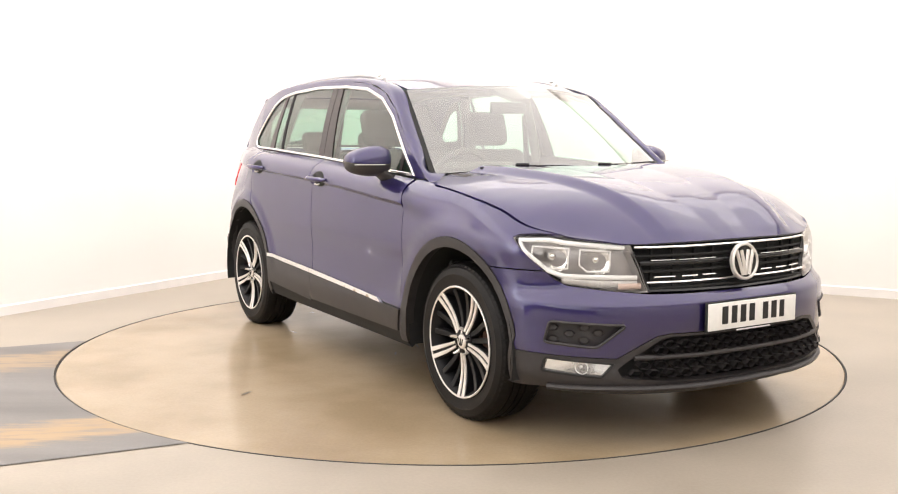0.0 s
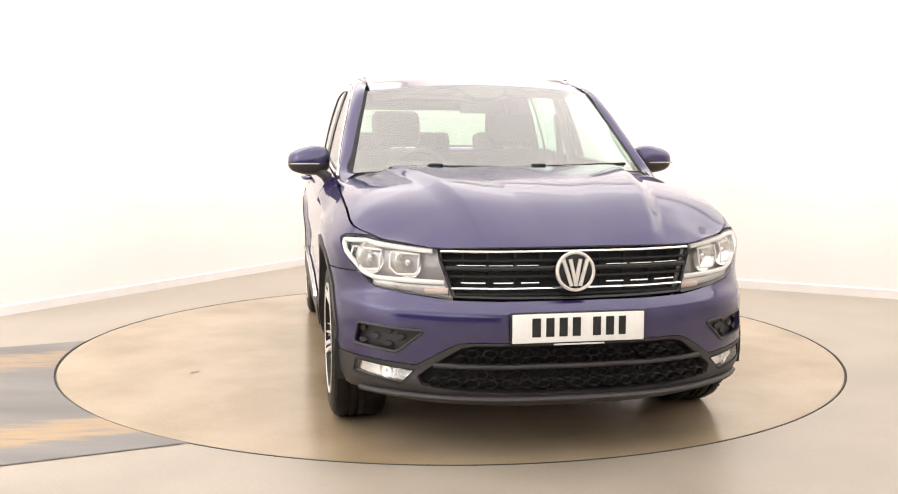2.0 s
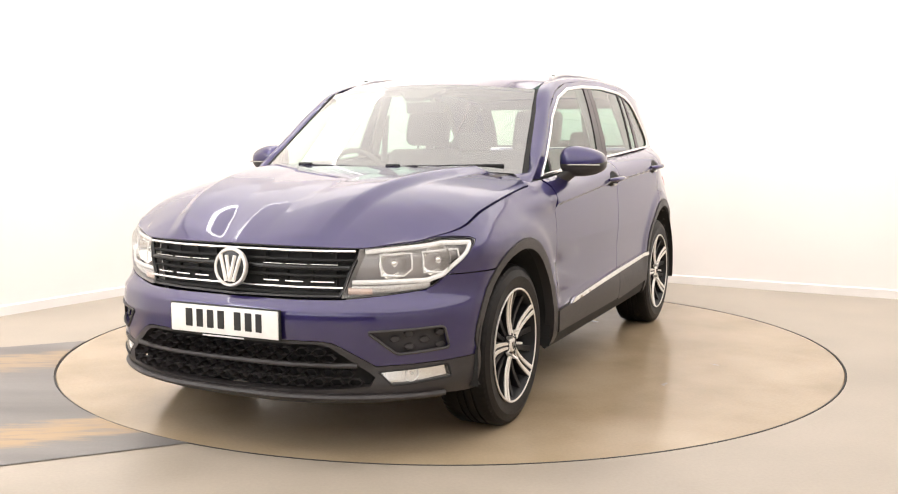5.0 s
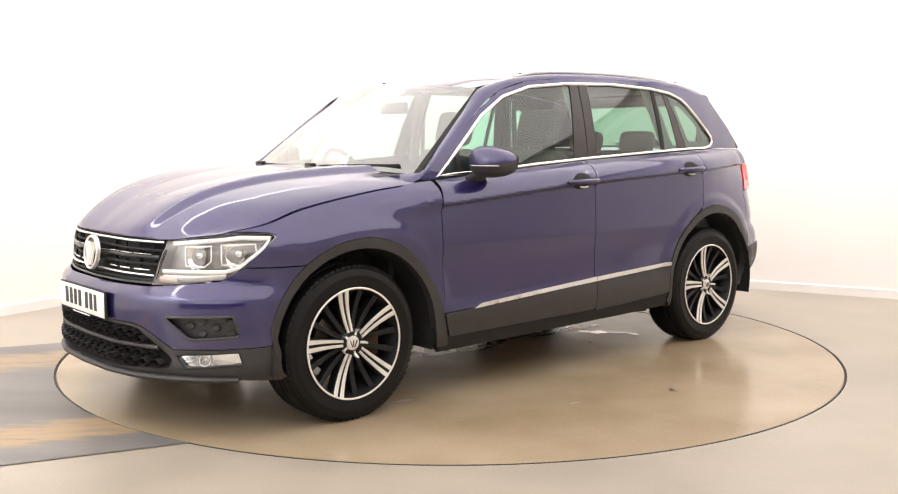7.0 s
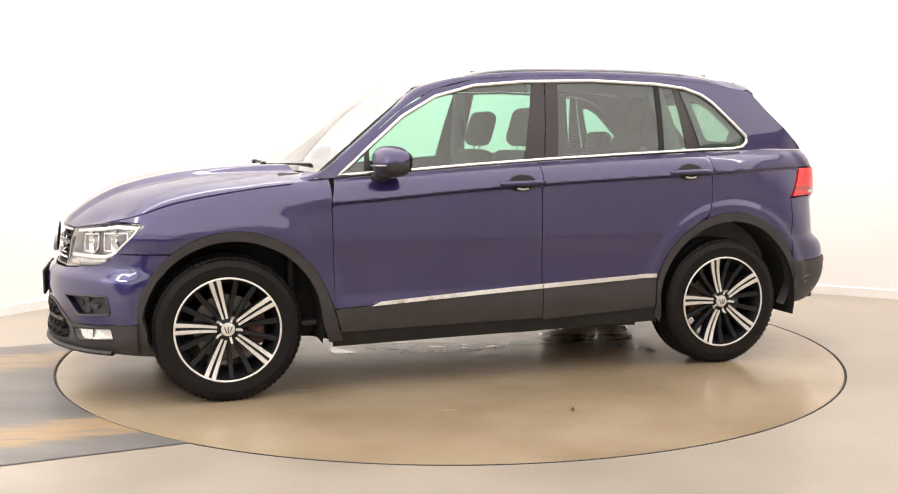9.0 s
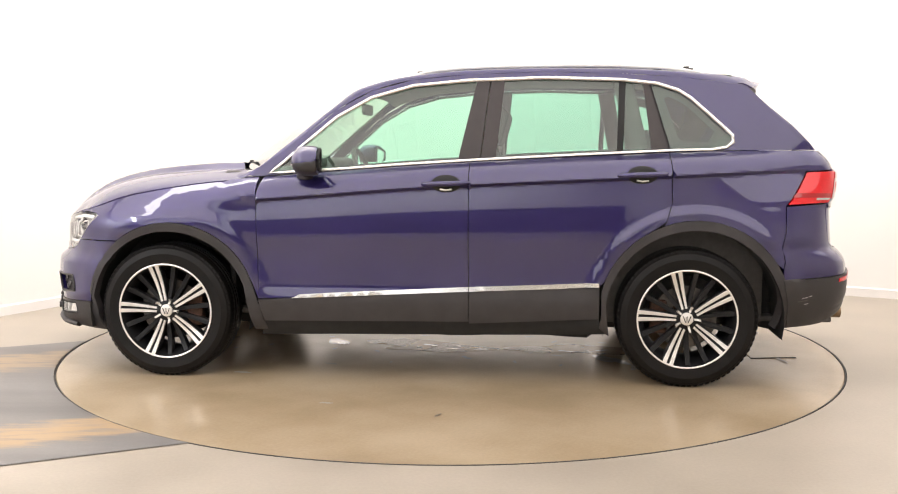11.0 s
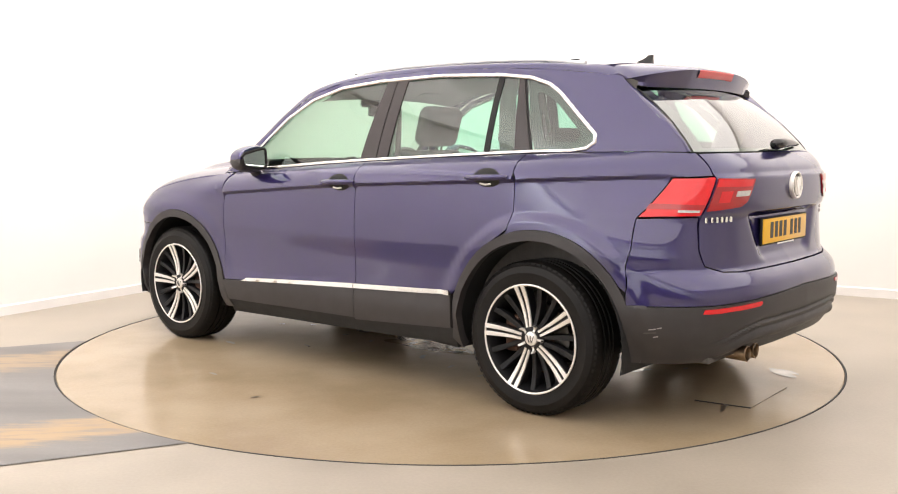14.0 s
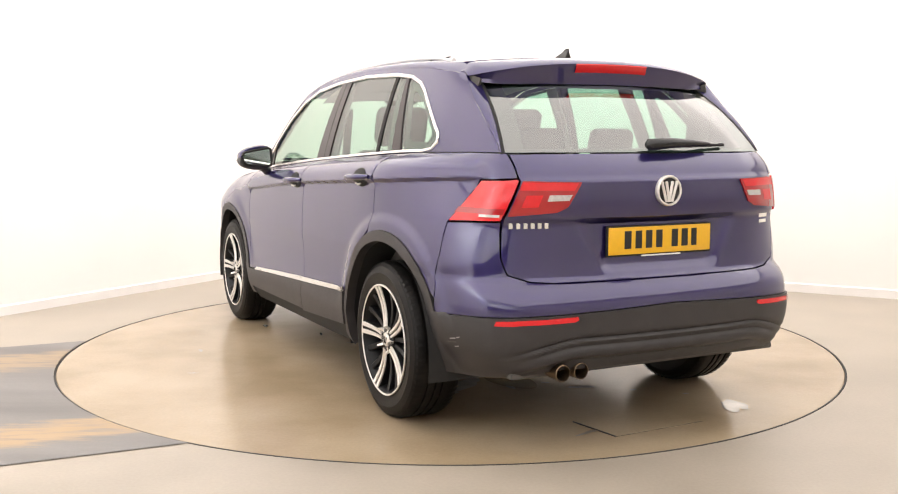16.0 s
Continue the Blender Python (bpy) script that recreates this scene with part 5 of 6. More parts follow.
def top_and_rear():
    # windscreen
    us = np.linspace(-1, 1, 25)
    vs = np.linspace(0, 1, 15)
    ws = part("windscreen", loft("windscreen", [[tuple(p) for p in ws_point(us, np.full_like(us, v))] for v in vs]), WSCREEN, car, "clear windscreen with light green tint")
    band = lambda u, v0, v1, n=25: [[tuple(ws_point(np.array([a]), np.array([b]))[0] + np.array([-0.004, 0, -0.004])) for b in (v0, v1)] for a in u]
    part("screen_border", loft("screen_border", band(us, 0.0, 0.055)), MATBLACK, ws)
    part("screen_border", loft("screen_border", band(us, 0.972, 1.0)), PILLAR, ws)
    for sg in (1, -1):
        part("screen_border", loft("screen_border", [[tuple(ws_point(np.array([sg * a]), np.array([v]))[0] + np.array([0.001, 0, 0.002])) for a in (0.975, 1.004)] for v in vs]), MATBLACK, ws)
    # sensor housing and inside mirror
    sens = [(-0.13, 0.975), (-0.10, 0.90), (-0.055, 0.83), (0.055, 0.83), (0.10, 0.90), (0.13, 0.975)]
    part("sensor_housing", sheet("sensor_housing", [(u * 1.6, v) for u, v in sens], lambda u, v: ws_point(u, v) + np.array([-0.008, 0, -0.010]), (1, 0, 1), 0.05, 0.02), TRIM_IN, ws)
    part("inside_mirror", box_mesh((0.03, 0.235, 0.065), (0.42, 0.0, 1.415), 0.013, 3), TRIM_IN, car, "black inside mirror")
    # roof
    back_edge = [(-1.535, 0.600), (-1.555, 0.3), (-1.56, 0.0)]
    front_edge = [tuple(ws_point(np.array([u]), np.array([1.0]))[0][:2]) for u in np.linspace(0, 0.98, 9)]
    half = [(x, y) for x, y in front_edge] + [(0.10, 0.600), (-0.8, 0.600)] + back_edge
    half = [(min(x, 0.44), min(y, 0.6)) for x, y in half]
    poly = half + [(x, -y) for x, y in reversed(half) if y > 1e-6]

    def roof_fn(x, y):
        """The roof skin, drawn down to the screen's upper edge in front."""
        z = roof_z(x, y)
        u = np.clip(y / 0.632, -1, 1)
        e = ws_point(u, np.ones_like(u))
        k = smooth(0.30, 0.0, e[:, 0] - x)
        return np.stack([x, y, z * (1 - k) + (e[:, 2] + (e[:, 0] - x) * 0.30 * 0.75) * k], 1)
    part("roof", sheet("roof", poly, roof_fn, (0, 0, 1), 0.04, 0.02), PAINT, car, "dark blue roof")
    for sg in (1, -1):
        pts = []
        for t in np.linspace(0, 1, 33):
            x = 0.08 - 1.50 * t
            lift = 0.012 * smooth(0, 0.10, t) * smooth(1.0, 0.86, t)
            pts.append((x, sg * (0.602 - 0.02 * t), float(roof_z(x, 0.60)) + 0.004 + float(lift)))
        rail = part("roof_rail", tube("roof_rail", pts, 0.0125, 8, False, 1.0), RAIL_MAT, car, "slim bright roof rail")
        for fx in (0.02, -1.20, -1.36):
            part("rail_foot", box_mesh((0.05, 0.018, 0.03), (fx, sg * (0.602 - 0.02 * (0.08 - fx) / 1.50), float(roof_z(fx, 0.60)) + 0.006), 0.005), BLACK, rail)
    # aerial
    fin = loft("antenna", [
        [(-1.355 + dx, -w, z), (-1.40 + dx2, 0 - w * 0.7, z), (-1.40 + dx2, w * 0.7, z), (-1.355 + dx, w, z)] for dx, dx2, w, z in ((0.01, -0.045, 0.024, 1.608), (-0.015, -0.045, 0.016, 1.628), (-0.05, -0.047, 0.006, 1.643), (-0.066, -0.051, 0.002, 1.658))], True)
    part("antenna", fin, BLACK, car, "small black shark-fin aerial")
    # spoiler
    SPOIL_Y = 0.641
    rows = []
    for u in np.sin(np.linspace(-math.pi / 2, math.pi / 2, 45)):
        a = abs(u)
        y = SPOIL_Y * u
        x0 = -1.565 - 0.015 * a * a
        xt = -1.790 + 0.120 * a ** 3.2
        zt0 = float(roof_z(-1.57, y)) - 0.002 - 0.036 * min(max((a - 0.92) / 0.08, 0.0), 1.0)
        zt = 1.568 - 0.060 * a ** 2.4
        zl = zt - 0.050 * (1 - 0.8 * a ** 9) + 0.004 * a ** 3
        e = rw_point(np.array([u]), np.array([0.985]))[0]
        sec = [(x0, y, zt0), ((x0 + xt) / 2, y, (zt0 + zt) / 2 + 0.010), (xt + 0.012, y, zt + 0.003), (xt, y, zt - 0.007), (xt + 0.02, y * 0.995, zl), (e[0] - 0.012 * (1 - a ** 9), y * 0.99, e[2] - 0.004 + 0.022 * a ** 9), (e[0] + 0.05, y * 0.99, e[2] + 0.02)]
        rows.append(sec)
    sp_me = loft("spoiler", rows, True, 50)
    bm = bmesh.new()
    bm.from_mesh(sp_me)
    bmesh.ops.holes_fill(bm, edges=bm.edges[:])
    bmesh.ops.recalc_face_normals(bm, faces=bm.faces[:])
    sp = part("spoiler", bm, PAINT, car, "dark blue roof spoiler")
    lamp = [[(-1.790 + 0.120 * abs(u) ** 3.2 - 0.001 + dx, SPOIL_Y * u, 1.568 - 0.060 * abs(u) ** 2.4 + dz) for dx, dz in ((0.001, -0.008), (-0.001, -0.012), (0.009, -0.040), (0.014, -0.044))] for u in np.linspace(-0.29, 0.29, 13)]
    part("brake_light", loft("brake_light", lamp), RED, sp, "long red high-level brake light")
    # rear window
    rw = part("rear_window", loft("rear_window", [[tuple(p) for p in rw_point(us, np.full_like(us, v))] for v in vs]), GLASS_BACK, car, "dark-tinted sloping rear window")
    for sg in (1, -1):
        part("window_border", loft("window_border", [[tuple(rw_point(np.array([sg * a]), np.array([v]))[0] + np.array([0.006, 0, -0.002])) for a in (0.86, 1.0)] for v in vs]), PILLAR, rw)
        part("window_seal", loft("window_seal", [[tuple(rw_point(np.array([sg * a]), np.array([v]))[0] + np.array([-0.001, 0, 0.001])) for a in (0.985, 1.006)] for v in vs]), MATBLACK, rw)
    part("window_border", loft("window_border", [[tuple(rw_point(np.array([a]), np.array([v]))[0] + np.array([0.005, 0, -0.002])) for v in (0.0, 0.05)] for a in us]), PILLAR, rw)
    # rear wiper, parked across the lower edge
    hub = part("rear_wiper", tube("rear_wiper", [(-2.092, 0.045, 1.212), (-2.094, 0.03, 1.216), (-2.088, -0.08, 1.222), (-2.080, -0.20, 1.222), (-2.066, -0.31, 1.220)], [0.012, 0.027, 0.025, 0.018, 0.007], 10, False, 0.9), BLACK, car, "black rear wiper")
    part("wiper_blade", tube("wiper_blade", [(-2.072, 0.02, 1.208), (-2.068, -0.2, 1.210), (-2.03, -0.42, 1.215)], 0.007, 6), MATBLACK, hub)
    # front wipers
    for pts in (((1.075, -0.10, 1.098), (1.065, 0.15, 1.105), (0.99, 0.45, 1.112), (0.90, 0.66, 1.115)), ((1.03, -0.58, 1.10), (1.055, -0.36, 1.108), (1.075, -0.10, 1.105), (1.07, 0.05, 1.102))):
        wp = part("wiper", tube("wiper", pts, 0.008, 6), MATBLACK, car, "black windscreen wiper")
        part("wiper_arm", box_mesh((0.03, 0.07, 0.018), (pts[1][0] + 0.01, pts[1][1], pts[1][2] + 0.008), 0.006), BLACK, wp)
    # tailgate
    tg = [("r", 0.0, 1.182), ("r", 0.40, 1.182), ("r", 0.640, 1.180), ("r", 0.640, 1.10), ("r", 0.637, 1.083), ("r", 0.692, 0.93), ("r", 0.700, 0.78), ("r", 0.680, 0.715), ("r", 0.60, 0.688), ("r", 0.50, 0.682), ("r", 0.0, 0.682)]
    tail = part("tailgate", sheet("tailgate", inset(both(tg), 0.002), skin_wrap, (-1, 0, 0), 0.015, 0.02, (), 0.0, 0.009), PAINT, car, "dark blue tailgate, closed")
    # lamps
    outer = [("s", -1.825, 0.914), ("s", -1.935, 1.076), ("r", 0.642, 1.082), ("r", 0.700, 0.924), ("r", 0.78, 0.918)]
    inner = [("r", 0.632, 1.080), ("r", 0.40, 1.074), ("r", 0.405, 1.060), ("r", 0.458, 0.975), ("r", 0.50, 0.955), ("r", 0.684, 0.940)]
    for sg in (1, -1):
        tl = skin_part("tail_light", outer, RED, car, "red wrap-around tail light", sign=sg, lift=0.006, depth=0.02, r=0.008, step=0.025)
        skin_part("lens_band", [("s", -1.850, 0.948), ("s", -1.868, 0.974), ("r", 0.686, 0.972), ("r", 0.694, 0.948)], RED_DARK, tl, sign=sg, lift=0.0075, depth=0.004)
        skin_part("reversing_lens", [("r", 0.755, 0.936), ("r", 0.752, 0.950), ("r", 0.701, 0.950), ("r", 0.704, 0.936)], CLEAR_LENS, tl, sign=sg, lift=0.0085, depth=0.004)
        il = skin_part("tail_light", inner, RED_DARK, tail, "red inner tail light", sign=sg, lift=0.006, depth=0.02, r=0.006, step=0.025)
        skin_part("lens_band", [("r", 0.630, 1.076), ("r", 0.412, 1.070), ("r", 0.432, 1.038), ("r", 0.645, 1.040)], RED, il, sign=sg, lift=0.0075, depth=0.004)
        skin_part("lens_block", [("r", 0.620, 1.026), ("r", 0.555, 1.026), ("r", 0.575, 0.976), ("r", 0.640, 0.974)], RED, il, sign=sg, lift=0.0075, depth=0.004)
        skin_part("reversing_lens", [("r", 0.535, 1.026), ("r", 0.440, 1.026), ("r", 0.455, 1.000), ("r", 0.545, 0.998)], CLEAR_LENS, il, sign=sg, lift=0.0085, depth=0.004)
    badge(Vector((-2.184, 0.0, 1.032)), Vector((-1, 0, 0.02)), 0.062, tail)
    number_plate(-2.140, 0.832, -1, PLATE_Y, tail)
    # model lettering as plain bars
    for i in range(6):
        y = 0.665 - 0.0265 * i
        P = skin(q_end(y, 0.905, True), 0.905)
        part("badge_letter", box_mesh((0.005, 0.018, 0.024), (P[0] - 0.003, y, 0.905), 0.001, 1), CHROME, tail)
    for y, z, w, h in ((-0.605, 0.908, 0.075, 0.018), (-0.603, 0.882, 0.065, 0.015)):
        P = skin(q_end(abs(y), z, True), z)
        part("badge_letter", box_mesh((0.006, w, h), (P[0] - 0.001, y, z), 0.001, 1, Matrix.Rotation(radians(20), 4, "Z")), CHROME, tail)
    # rear bumper
    rb = [("r", 0.0, 0.680), ("r", 0.50, 0.680), ("r", 0.602, 0.686), ("r", 0.682, 0.713), ("r", 0.703, 0.78), ("r", 0.698, 0.918), ("r", 0.78, 0.913), ("s", -1.8215, 0.908), ("s", -1.8165, 0.78), ("s", -1.8075, 0.60), ("s", -1.8075, 0.546), ("r", 0.75, 0.560), ("r", 0.0, 0.588)]
    bump = part("rear_bumper", sheet("rear_bumper", inset(both(rb), 0.001), skin_wrap, None, 0.03, 0.02, (), 0.0, 0.014), PAINT, car, "dark blue rear bumper with black lower part")
    lo = [("r", 0.0, 0.585), ("r", 0.75, 0.557), ("s", -1.806, 0.543), ("s", -1.836, 0.36), ("s", -1.836, 0.298), ("s", -1.95, 0.305), ("r", 0.62, 0.325), ("r", 0.50, 0.345), ("r", 0.0, 0.352)]

    def low_fn(q, z):
        """The lower bumper: a ledge that sweeps down towards the corners, a lip and a tucked-in apron."""
        P = skin_wrap(q, z)
        d = np.abs(QMAX - np.asarray(q, float))
        zs = 0.487 - 0.075 * smooth(0.42, 0.84, d)
        off = -0.013 * smooth(zs + 0.004, zs - 0.012, z) + 0.010 * smooth(zs - 0.014, zs - 0.026, z) - 0.008 * smooth(zs - 0.028, zs - 0.040, z)
        off = off + 0.012 * smooth(zs - 0.044, zs - 0.070, z) - 0.022 * smooth(zs - 0.076, zs - 0.098, z)
        P[..., 0] -= off * smooth(0.86, 0.55, d)
        return P
    low = part("lower_bumper", sheet("lower_bumper", both(lo), low_fn, None, 0.014, 0.05, (), 0.010, 0.005), CLAD, bump, "scuffed dark grey lower rear bumper")
    for sg in (1, -1):
        skin_part("reflector", [("r", 0.752, 0.527), ("r", 0.745, 0.549), ("r", 0.455, 0.562), ("r", 0.450, 0.546), ("r", 0.47, 0.538)], RED, bump, "slim red reflector", sign=sg, lift=0.014, depth=0.006, step=0.02)
    for i, (sx, sz, sl) in enumerate(((-1.90, 0.455, 0.03), (-1.935, 0.462, 0.018), (-1.915, 0.425, 0.022), (-1.88, 0.44, 0.05))):
        skin_part("scuff", [("s", sx, sz), ("s", sx - sl, sz + 0.004), ("s", sx - sl, sz + 0.009), ("s", sx, sz + 0.003)], LAMP_GREY if i < 3 else TRIM_IN, low, "pale scrape", lift=0.0125, depth=0.0, gap=0.0)
    for y in (0.50, 0.415):
        pr = [(0.030, 0.10), (0.033, 0.0), (0.034, -0.03), (0.031, -0.032), (0.028, -0.02), (0.027, 0.08)]
        me = lathe("exhaust_pipe", pr, 24, "x")
        me.transform(pose(-2.16, y, 0.335))
        part("exhaust_pipe", me, EXHAUST, car, "tarnished round tailpipe")


def underbody():
    """Floor pan, axles and the dark parts that show below the sills."""
    fl = [(1.60, 0.50), (1.95, 0.60), (2.05, 0.3), (2.05, -0.3), (1.95, -0.60), (1.60, -0.50), (0.90, -0.56), (0.80, -0.80), (-0.85, -0.80), (-0.95, -0.56), (-1.78, -0.55), (-1.85, -0.70), (-2.04, -0.60), (-2.08, 0.0), (-2.04, 0.60), (-1.85, 0.70), (-1.78, 0.55), (-0.95, 0.56), (-0.85, 0.80), (0.80, 0.80), (0.90, 0.56)]
    fn = lambda x, y: np.stack([x, y, 0.235 + 0.13 * smooth(-1.45, -1.95, x) + 0.06 * smooth(1.65, 2.0, x) + 0.01 * np.sin(9 * x) * np.cos(7 * y)], 1)
    part("floor_pan", sheet("floor_pan", fl, fn, (0, 0, -1), 0.12, 0.06), UNDER, car)
    part("gearbox", box_mesh((0.55, 0.75, 0.20), (1.45, 0, 0.30), 0.05, 3), UNDER, car)
    part("silencer", box_mesh((0.36, 0.80, 0.15), (-1.78, 0.0, 0.36), 0.05, 3), UNDER, car)
    for x in (AXLE, -AXLE):
        part("axle", tube("axle", [(x, -0.74, 0.345), (x, 0.74, 0.345)], 0.035, 8), UNDER, car)
        for sg in (1, -1):
            part("control_arm", tube("control_arm", [(x - 0.14, sg * 0.30, 0.24), (x, sg * 0.70, 0.20)], 0.03, 6), UNDER, car)
    pipe = [(1.0, 0.1, 0.24), (-0.9, 0.1, 0.24), (-1.4, 0.3, 0.27), (-1.9, 0.46, 0.33)]
    part("exhaust_line", tube("exhaust_line", pipe, 0.028, 8), UNDER, car)


# ---------------------------------------------------------------- wheels


def make_wheel(x, sign):
    """Wheel with alloy rim in black and bright metal; y points outwards."""
    def place(me):
        if sign < 0:
            me.transform(Matrix.Rotation(math.pi, 4, "Z"))
        me.transform(pose(x, sign * 0.78, WHEEL_R - 0.004))
        return me
    W = 0.118
    prof = [(0.236, W - 0.020), (0.243, W - 0.006), (0.262, W - 0.001), (0.300, W + 0.004), (0.328, W - 0.006), (0.343, W - 0.022), (0.350, W - 0.040)]
    tread = [(0.352, 0.070), (0.352, 0.058), (0.345, 0.056), (0.345, 0.048), (0.352, 0.046), (0.3525, 0.020), (0.345, 0.018), (0.345, 0.010), (0.3525, 0.008), (0.3525, -0.012), (0.345, -0.014), (0.345, -0.022), (0.352, -0.024), (0.351, -0.060)]
    inner = [(r, -h) for r, h in reversed(prof)]
    rim = part("wheel", place(lathe("wheel", [(0.243, W - 0.010), (0.248, W - 0.004), (0.247, W + 0.001), (0.240, W + 0.001), (0.237, W - 0.004), (0.228, W - 0.030), (0.212, W - 0.075), (0.205, -0.02), (0.215, -W + 0.02), (0.236, -W + 0.01)], 72)), WHEELBLACK, car, "alloy wheel with black and bright metal twin spokes")
    part("tyre", place(lathe("tyre", prof + tread + inner, 96, angle=22)), RUBBER, rim, "black road tyre")
    # shoulder blocks
    V, Fc = [], []
    for i in range(72):
        for sd in (1, -1):
            a0, a1 = 2 * math.pi * i / 72, 2 * math.pi * (i + 0.62) / 72
            k = len(V)
            for a in (a0, a1):
                for r, h in ((0.3535, 0.060), (0.3535, 0.080), (0.344, 0.103), (0.336, 0.108)):
                    V.append((r * math.cos(a), sd * h, r * math.sin(a)))
            for j in range(3):
                f = (k + j, k + j + 1, k + j + 5, k + j + 4)
                Fc.append(f if sd > 0 else f[::-1])
    tagged(part("tyre_tread", place(geo("tyre_tread", V, Fc)), RUBBER, rim), kind="stuff")
    part("rim_lip", place(lathe("rim_lip", [(0.2495, W - 0.002), (0.250, W + 0.003), (0.246, W + 0.005), (0.2412, W + 0.003), (0.240, W - 0.003)], 72)), SILVER, rim, "bright machined rim edge")
    part("brake_disc", place(lathe("brake_disc", [(0.06, 0.030), (0.158, 0.030), (0.160, 0.026), (0.160, 0.008), (0.06, 0.008)], 48)), STEEL, rim)
    part("disc_bell", place(lathe("disc_bell", [(0.001, 0.052), (0.060, 0.052), (0.075, 0.046), (0.078, 0.028)], 32)), RUST, rim)
    cal = box_mesh((0.085, 0.06, 0.17), (0.135 if x < 0 else -0.135, 0.028, 0.0), 0.014, 2)
    me = bpy.data.meshes.new("brake_caliper")
    cal.to_mesh(me), cal.free()
    part("brake_caliper", place(me), RUST, rim)
    hub_y = W - 0.022
    part("hub", place(lathe("hub", [(0.001, hub_y + 0.004), (0.046, hub_y + 0.004), (0.062, hub_y - 0.004), (0.066, hub_y - 0.05)], 40)), WHEELBLACK, rim)
    cap = part("hub_cap", place(lathe("hub_cap", [(0.001, hub_y + 0.012), (0.024, hub_y + 0.012), (0.031, hub_y + 0.009), (0.033, hub_y + 0.004)], 32)), SILVER, rim, "silver hub cap")
    for a in (-0.016, 0.0, 0.016):
        part("cap_bar", place(tube("cap_bar", [(a * 1.15, hub_y + 0.0125, 0.014), (a * 0.4, hub_y + 0.0125, -0.017)], 0.0022, 5)), WHEELBLACK, cap)

    def bar(name, ang, r0, r1, off0, off1, w0, w1, material, y_off=0.0, deep=0.03, parent=rim):
        """A spoke bar from radius r0 to r1; off: sideways offset; w: half-width."""
        ca, sa = math.cos(radians(ang)), math.sin(radians(ang))
        rows = []
        for t in np.linspace(0, 1, 7):
            r = r0 + (r1 - r0) * t
            o, w = off0 + (off1 - off0) * t, w0 + (w1 - w0) * t
            y = hub_y + 0.004 + 0.018 * t ** 1.5 + y_off - 0.010 * math.sin(math.pi * t)
            sec = [(-w, -deep), (-w, 0.0), (-w * 0.8, 0.002), (w * 0.8, 0.002), (w, 0.0), (w, -deep)]
            rows.append([(r * ca - (o + s) * sa, y + d, r * sa + (o + s) * ca) for s, d in sec])
        part(name, place(loft(name, rows, True)), material, parent)
    for k in range(5):
        a = (4.0 if sign > 0 else 50.0) + 72 * k
        for s in (1, -1):
            bar("spoke_face", a, 0.052, 0.243, s * 0.0095, s * 0.0180, 0.0056, 0.0105, SILVER, 0.002)
        bar("spoke", a, 0.045, 0.243, 0, 0, 0.016, 0.034, WHEELBLACK, -0.004, 0.045)
        for s in (1, -1):
            bar("black_spoke", a + 36 + s * 9, 0.055, 0.243, s * 0.004, s * 0.010, 0.010, 0.013, WHEELBLACK, -0.014, 0.04)
        bar("hub_tab", a + 36, 0.036, 0.066, 0, 0, 0.0062, 0.0052, SILVER, 0.004, 0.02)


# ---------------------------------------------------------------- inside the car
def pad(size, centre, r, turn=None):
    return box_mesh(size, centre, r, 4, turn)


def seat(sx, sy, back=-16):
    st = part("seat", pad((0.52, 0.50, 0.16), (sx, sy, 0.55), 0.05), FABRIC, car, "dark grey cloth front seat")
    rot = Matrix.Rotation(radians(back), 4, "Y")
    part("backrest", pad((0.13, 0.50, 0.62), (sx - 0.34, sy, 0.88), 0.055, rot), FABRIC, st)
    part("headrest", pad((0.10, 0.30, 0.22), (sx - 0.46, sy, 1.310), 0.048, rot), FABRIC, st)
    for o in (-0.05, 0.05):
        part("headrest_post", tube("headrest_post", [(sx - 0.42, sy + o, 1.14), (sx - 0.45, sy + o, 1.25)], 0.007, 6), CHROME, st)


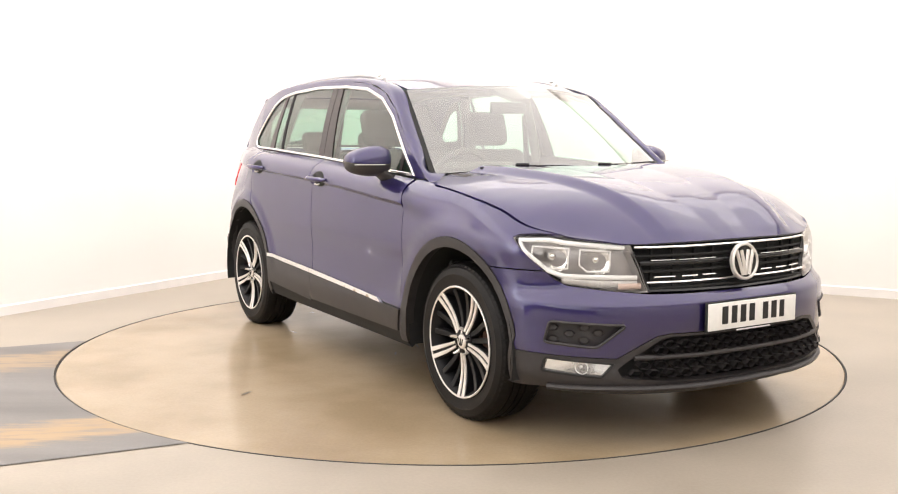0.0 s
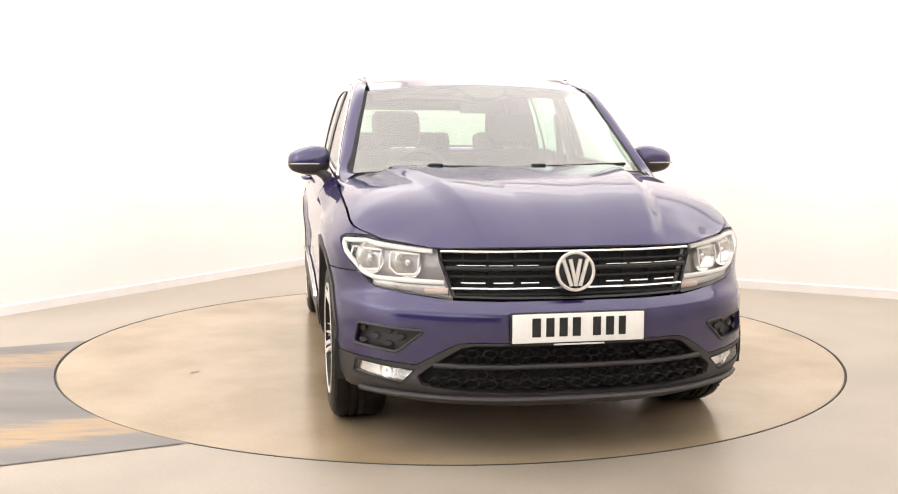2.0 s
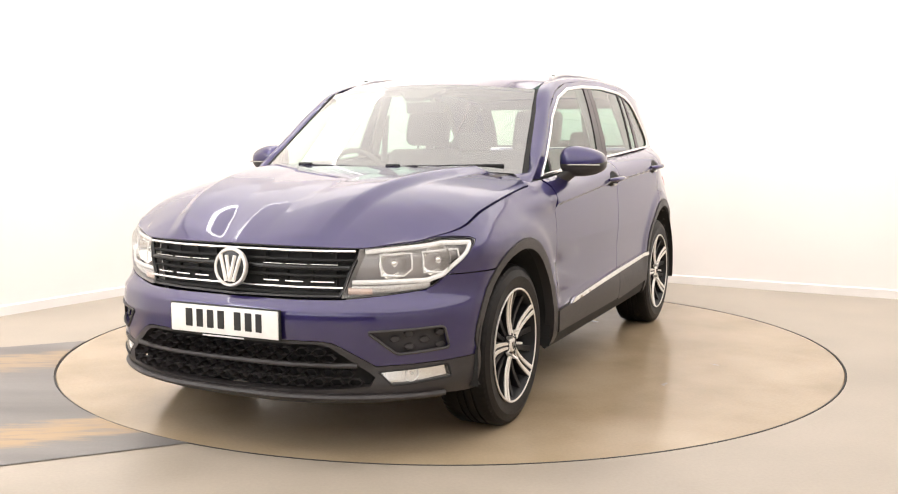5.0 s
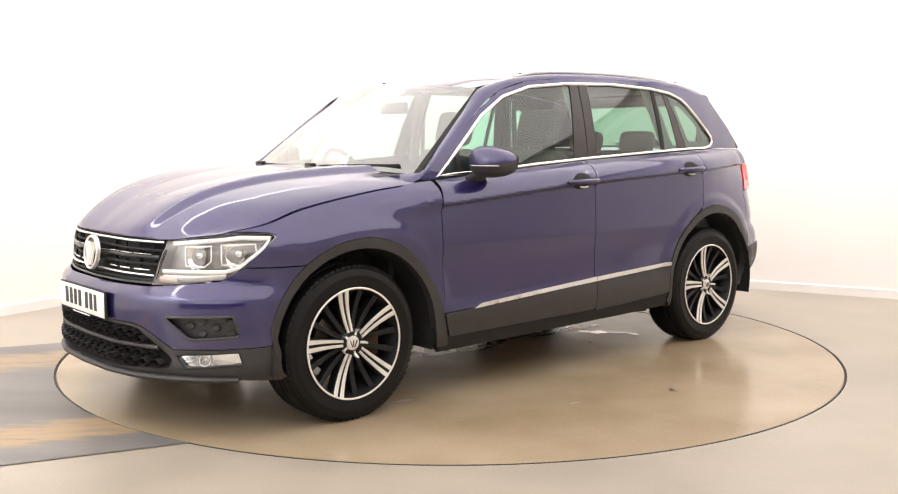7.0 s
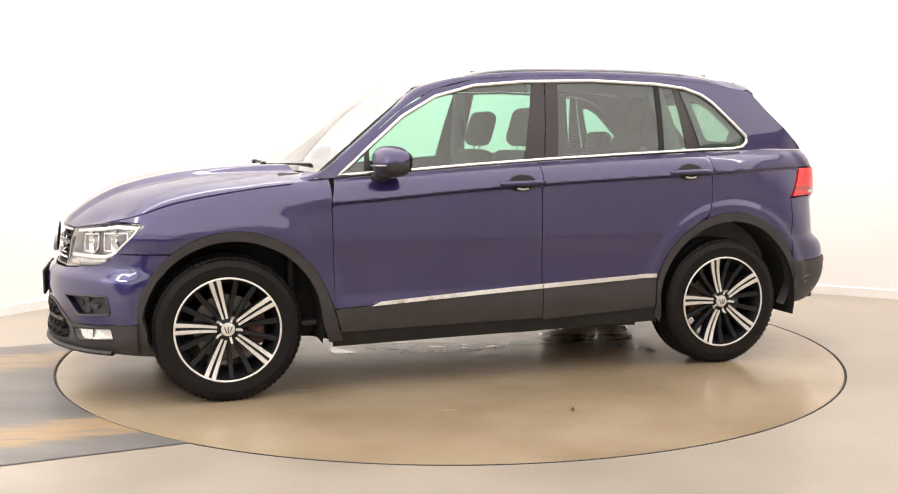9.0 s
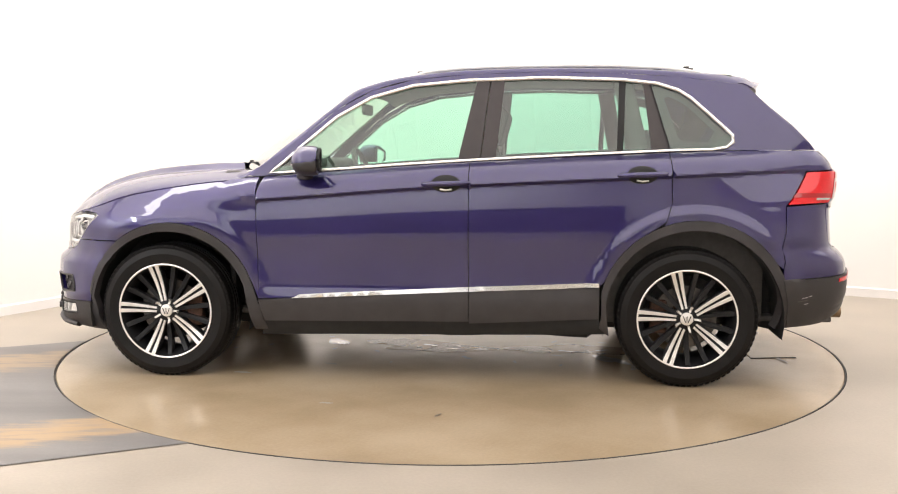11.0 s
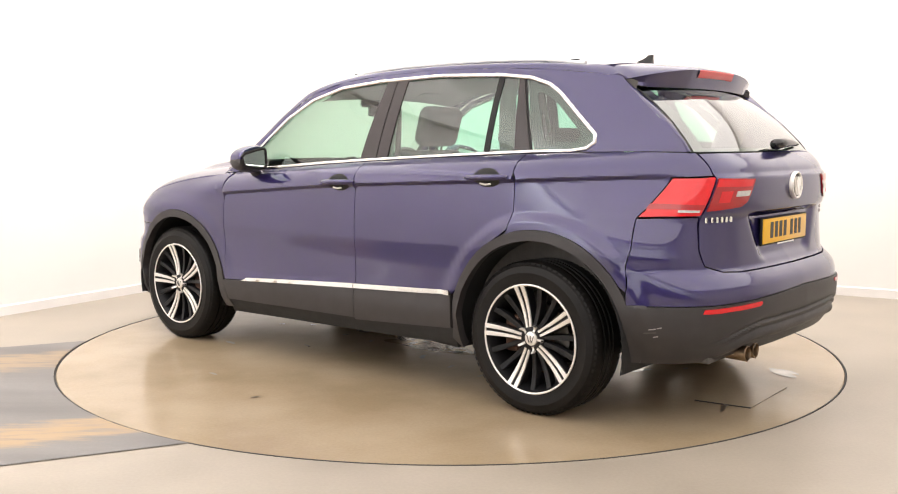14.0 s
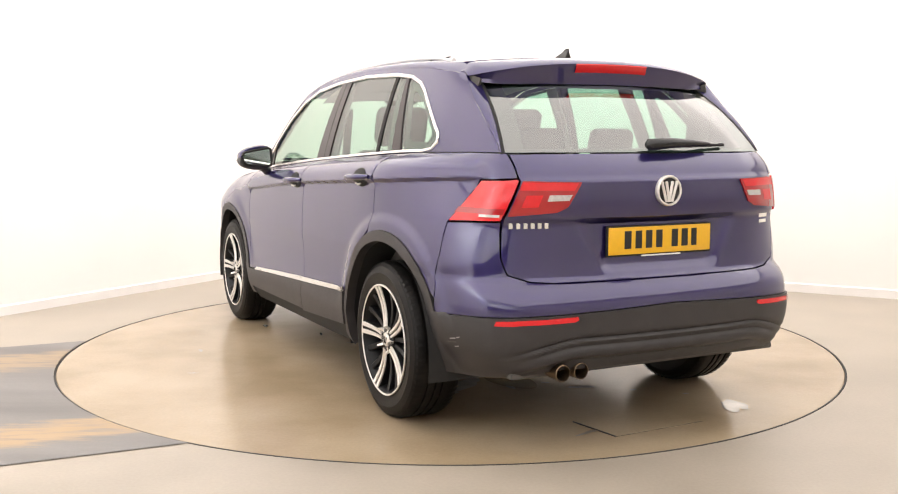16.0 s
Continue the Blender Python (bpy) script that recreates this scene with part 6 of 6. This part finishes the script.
def interior():
    seat(0.10, 0.37), seat(0.10, -0.37)
    bench = part("rear_bench", pad((0.50, 1.25, 0.18), (-0.80, 0, 0.58), 0.05), FABRIC, car, "dark grey cloth rear bench")
    part("backrest", pad((0.14, 1.26, 0.58), (-1.10, 0, 0.88), 0.055, Matrix.Rotation(radians(-20), 4, "Y")), FABRIC, bench)
    for y in (-0.42, 0.0, 0.42):
        part("headrest", pad((0.09, 0.25, 0.14), (-1.21, y, 1.225), 0.04, Matrix.Rotation(radians(-16), 4, "Y")), FABRIC, bench)
    dash = part("dashboard", pad((0.42, 1.42, 0.30), (0.80, 0, 0.92), 0.07), TRIM_IN, car, "dark grey plastic dashboard")
    part("dash_top", pad((0.30, 1.40, 0.06), (0.93, 0, 1.045), 0.025), TRIM_IN, dash)
    part("binnacle", pad((0.20, 0.36, 0.10), (0.70, -0.37, 1.075), 0.04), TRIM_IN, dash)
    ring = [(0.50 + 0.07 * math.sin(a), -0.37 + 0.185 * math.cos(a), 1.01 + 0.170 * math.sin(a)) for a in [2 * math.pi * i / 32 for i in range(32)]]
    sw = part("steering_wheel", tube("steering_wheel", ring, 0.015, 8, True), TRIM_IN, car, "black steering wheel")
    part("wheel_boss", pad((0.05, 0.17, 0.10), (0.52, -0.37, 1.00), 0.02), TRIM_IN, sw)
    for dy, dz in ((0.13, 0.0), (-0.13, 0.0), (0.0, -0.1)):
        part("wheel_arm", tube("wheel_arm", [(0.515, -0.37, 1.0), (0.505 + dz * 0.3, -0.37 + dy * 1.35, 1.0 + dz * 1.5)], 0.015, 6), TRIM_IN, sw)
    for sg in (1, -1):
        card = [[(x, sg * (float(side_top(np.array([x]), np.array([float(zb_line(x))]))[0]) - 0.05), z) for z in (0.30, 0.75, float(zb_line(x)) - 0.004)] for x in np.linspace(-1.75, 0.86, 14)]
        part("door_card", loft("door_card", card), TRIM_IN, car, "dark grey inner door lining")
        part("pillar_trim", tube("pillar_trim", [(-0.33, sg * 0.765, 1.10), (-0.32, sg * 0.70, 1.35), (-0.31, sg * 0.635, 1.54)], 0.045, 8, False, 0.5, (0, 1, 0)), HEADLINER, car)
        part("pillar_trim", tube("pillar_trim", [(-1.10, sg * 0.74, 1.18), (-1.06, sg * 0.69, 1.36), (-1.02, sg * 0.625, 1.54)], 0.05, 8, False, 0.45, (0, 1, 0)), TRIM_IN, car)
        part("pillar_trim", tube("pillar_trim", [(-1.50, sg * 0.72, 1.15), (-1.60, sg * 0.66, 1.33), (-1.62, sg * 0.60, 1.50)], 0.08, 8, False, 0.45, (0, 1, 0)), TRIM_IN, car)
        part("seat_belt", tube("seat_belt", [(-0.36, sg * 0.70, 1.10), (-0.34, sg * 0.665, 1.40)], 0.022, 6, False, 0.15, (1, 0, 0)), MATBLACK, car)
        part("sun_visor", pad((0.16, 0.38, 0.02), (0.27, sg * 0.34, 1.515), 0.008, Matrix.Rotation(radians(14), 4, "Y")), HEADLINER, car)
    lin = lambda x, y: np.stack([x, y, roof_z(x, y) - 0.045 - 0.02 * smooth(0.1, 0.4, x)], 1)
    part("headliner", sheet("headliner", [(0.34, -0.58), (0.36, 0.0), (0.34, 0.58), (-1.66, 0.55), (-1.70, 0), (-1.66, -0.55)], lin, (0, 0, -1), 0.08, 0.0), HEADLINER, car, "pale grey cloth headliner")
    part("floor_carpet", pad((3.3, 1.36, 0.03), (-0.45, 0, 0.32), 0.01), TRIM_IN, car)
    part("rear_header", pad((0.10, 1.10, 0.07), (-1.64, 0, 1.50), 0.03), TRIM_IN, car)
    part("parcel_shelf", pad((0.62, 1.22, 0.03), (-1.56, 0, 1.08), 0.012), TRIM_IN, car, "black parcel shelf")
    part("console", pad((0.9, 0.22, 0.30), (0.25, 0, 0.55), 0.05), TRIM_IN, car)
    part("front_bulkhead", pad((0.03, 1.5, 0.70), (1.02, 0, 0.70), 0.01), MATBLACK, car)


for sg in (1, -1):
    car_side(sg)
front_end()
top_and_rear()
underbody()
for wx in (AXLE, -AXLE):
    for sg in (1, -1):
        make_wheel(wx, sg)
interior()
for ob in car.children_recursive:
    if ob.data and ob.data.materials and ob.data.materials[0] in (GLASS, GLASS_REAR, WSCREEN, LENS):
        ob.visible_shadow = False


# ---------------------------------------------------------------- what moves
def motions():
    """The turntable and the car on it turn together."""
    rows_t, rows_c = [], []
    for t, a in TURN:
        h = CAR_HEADING - a
        p = Matrix.Rotation(radians(h), 4, "Z") @ Vector((CAR_X, CAR_Y, 0.0))
        rows_t.append((t, pose(0, 0, 0, 0, 0, -a)))
        rows_c.append((t, pose(p.x, p.y, 0.0, 0, 0, h)))
    walk(table, rows_t)
    walk(car, rows_c)


motions()
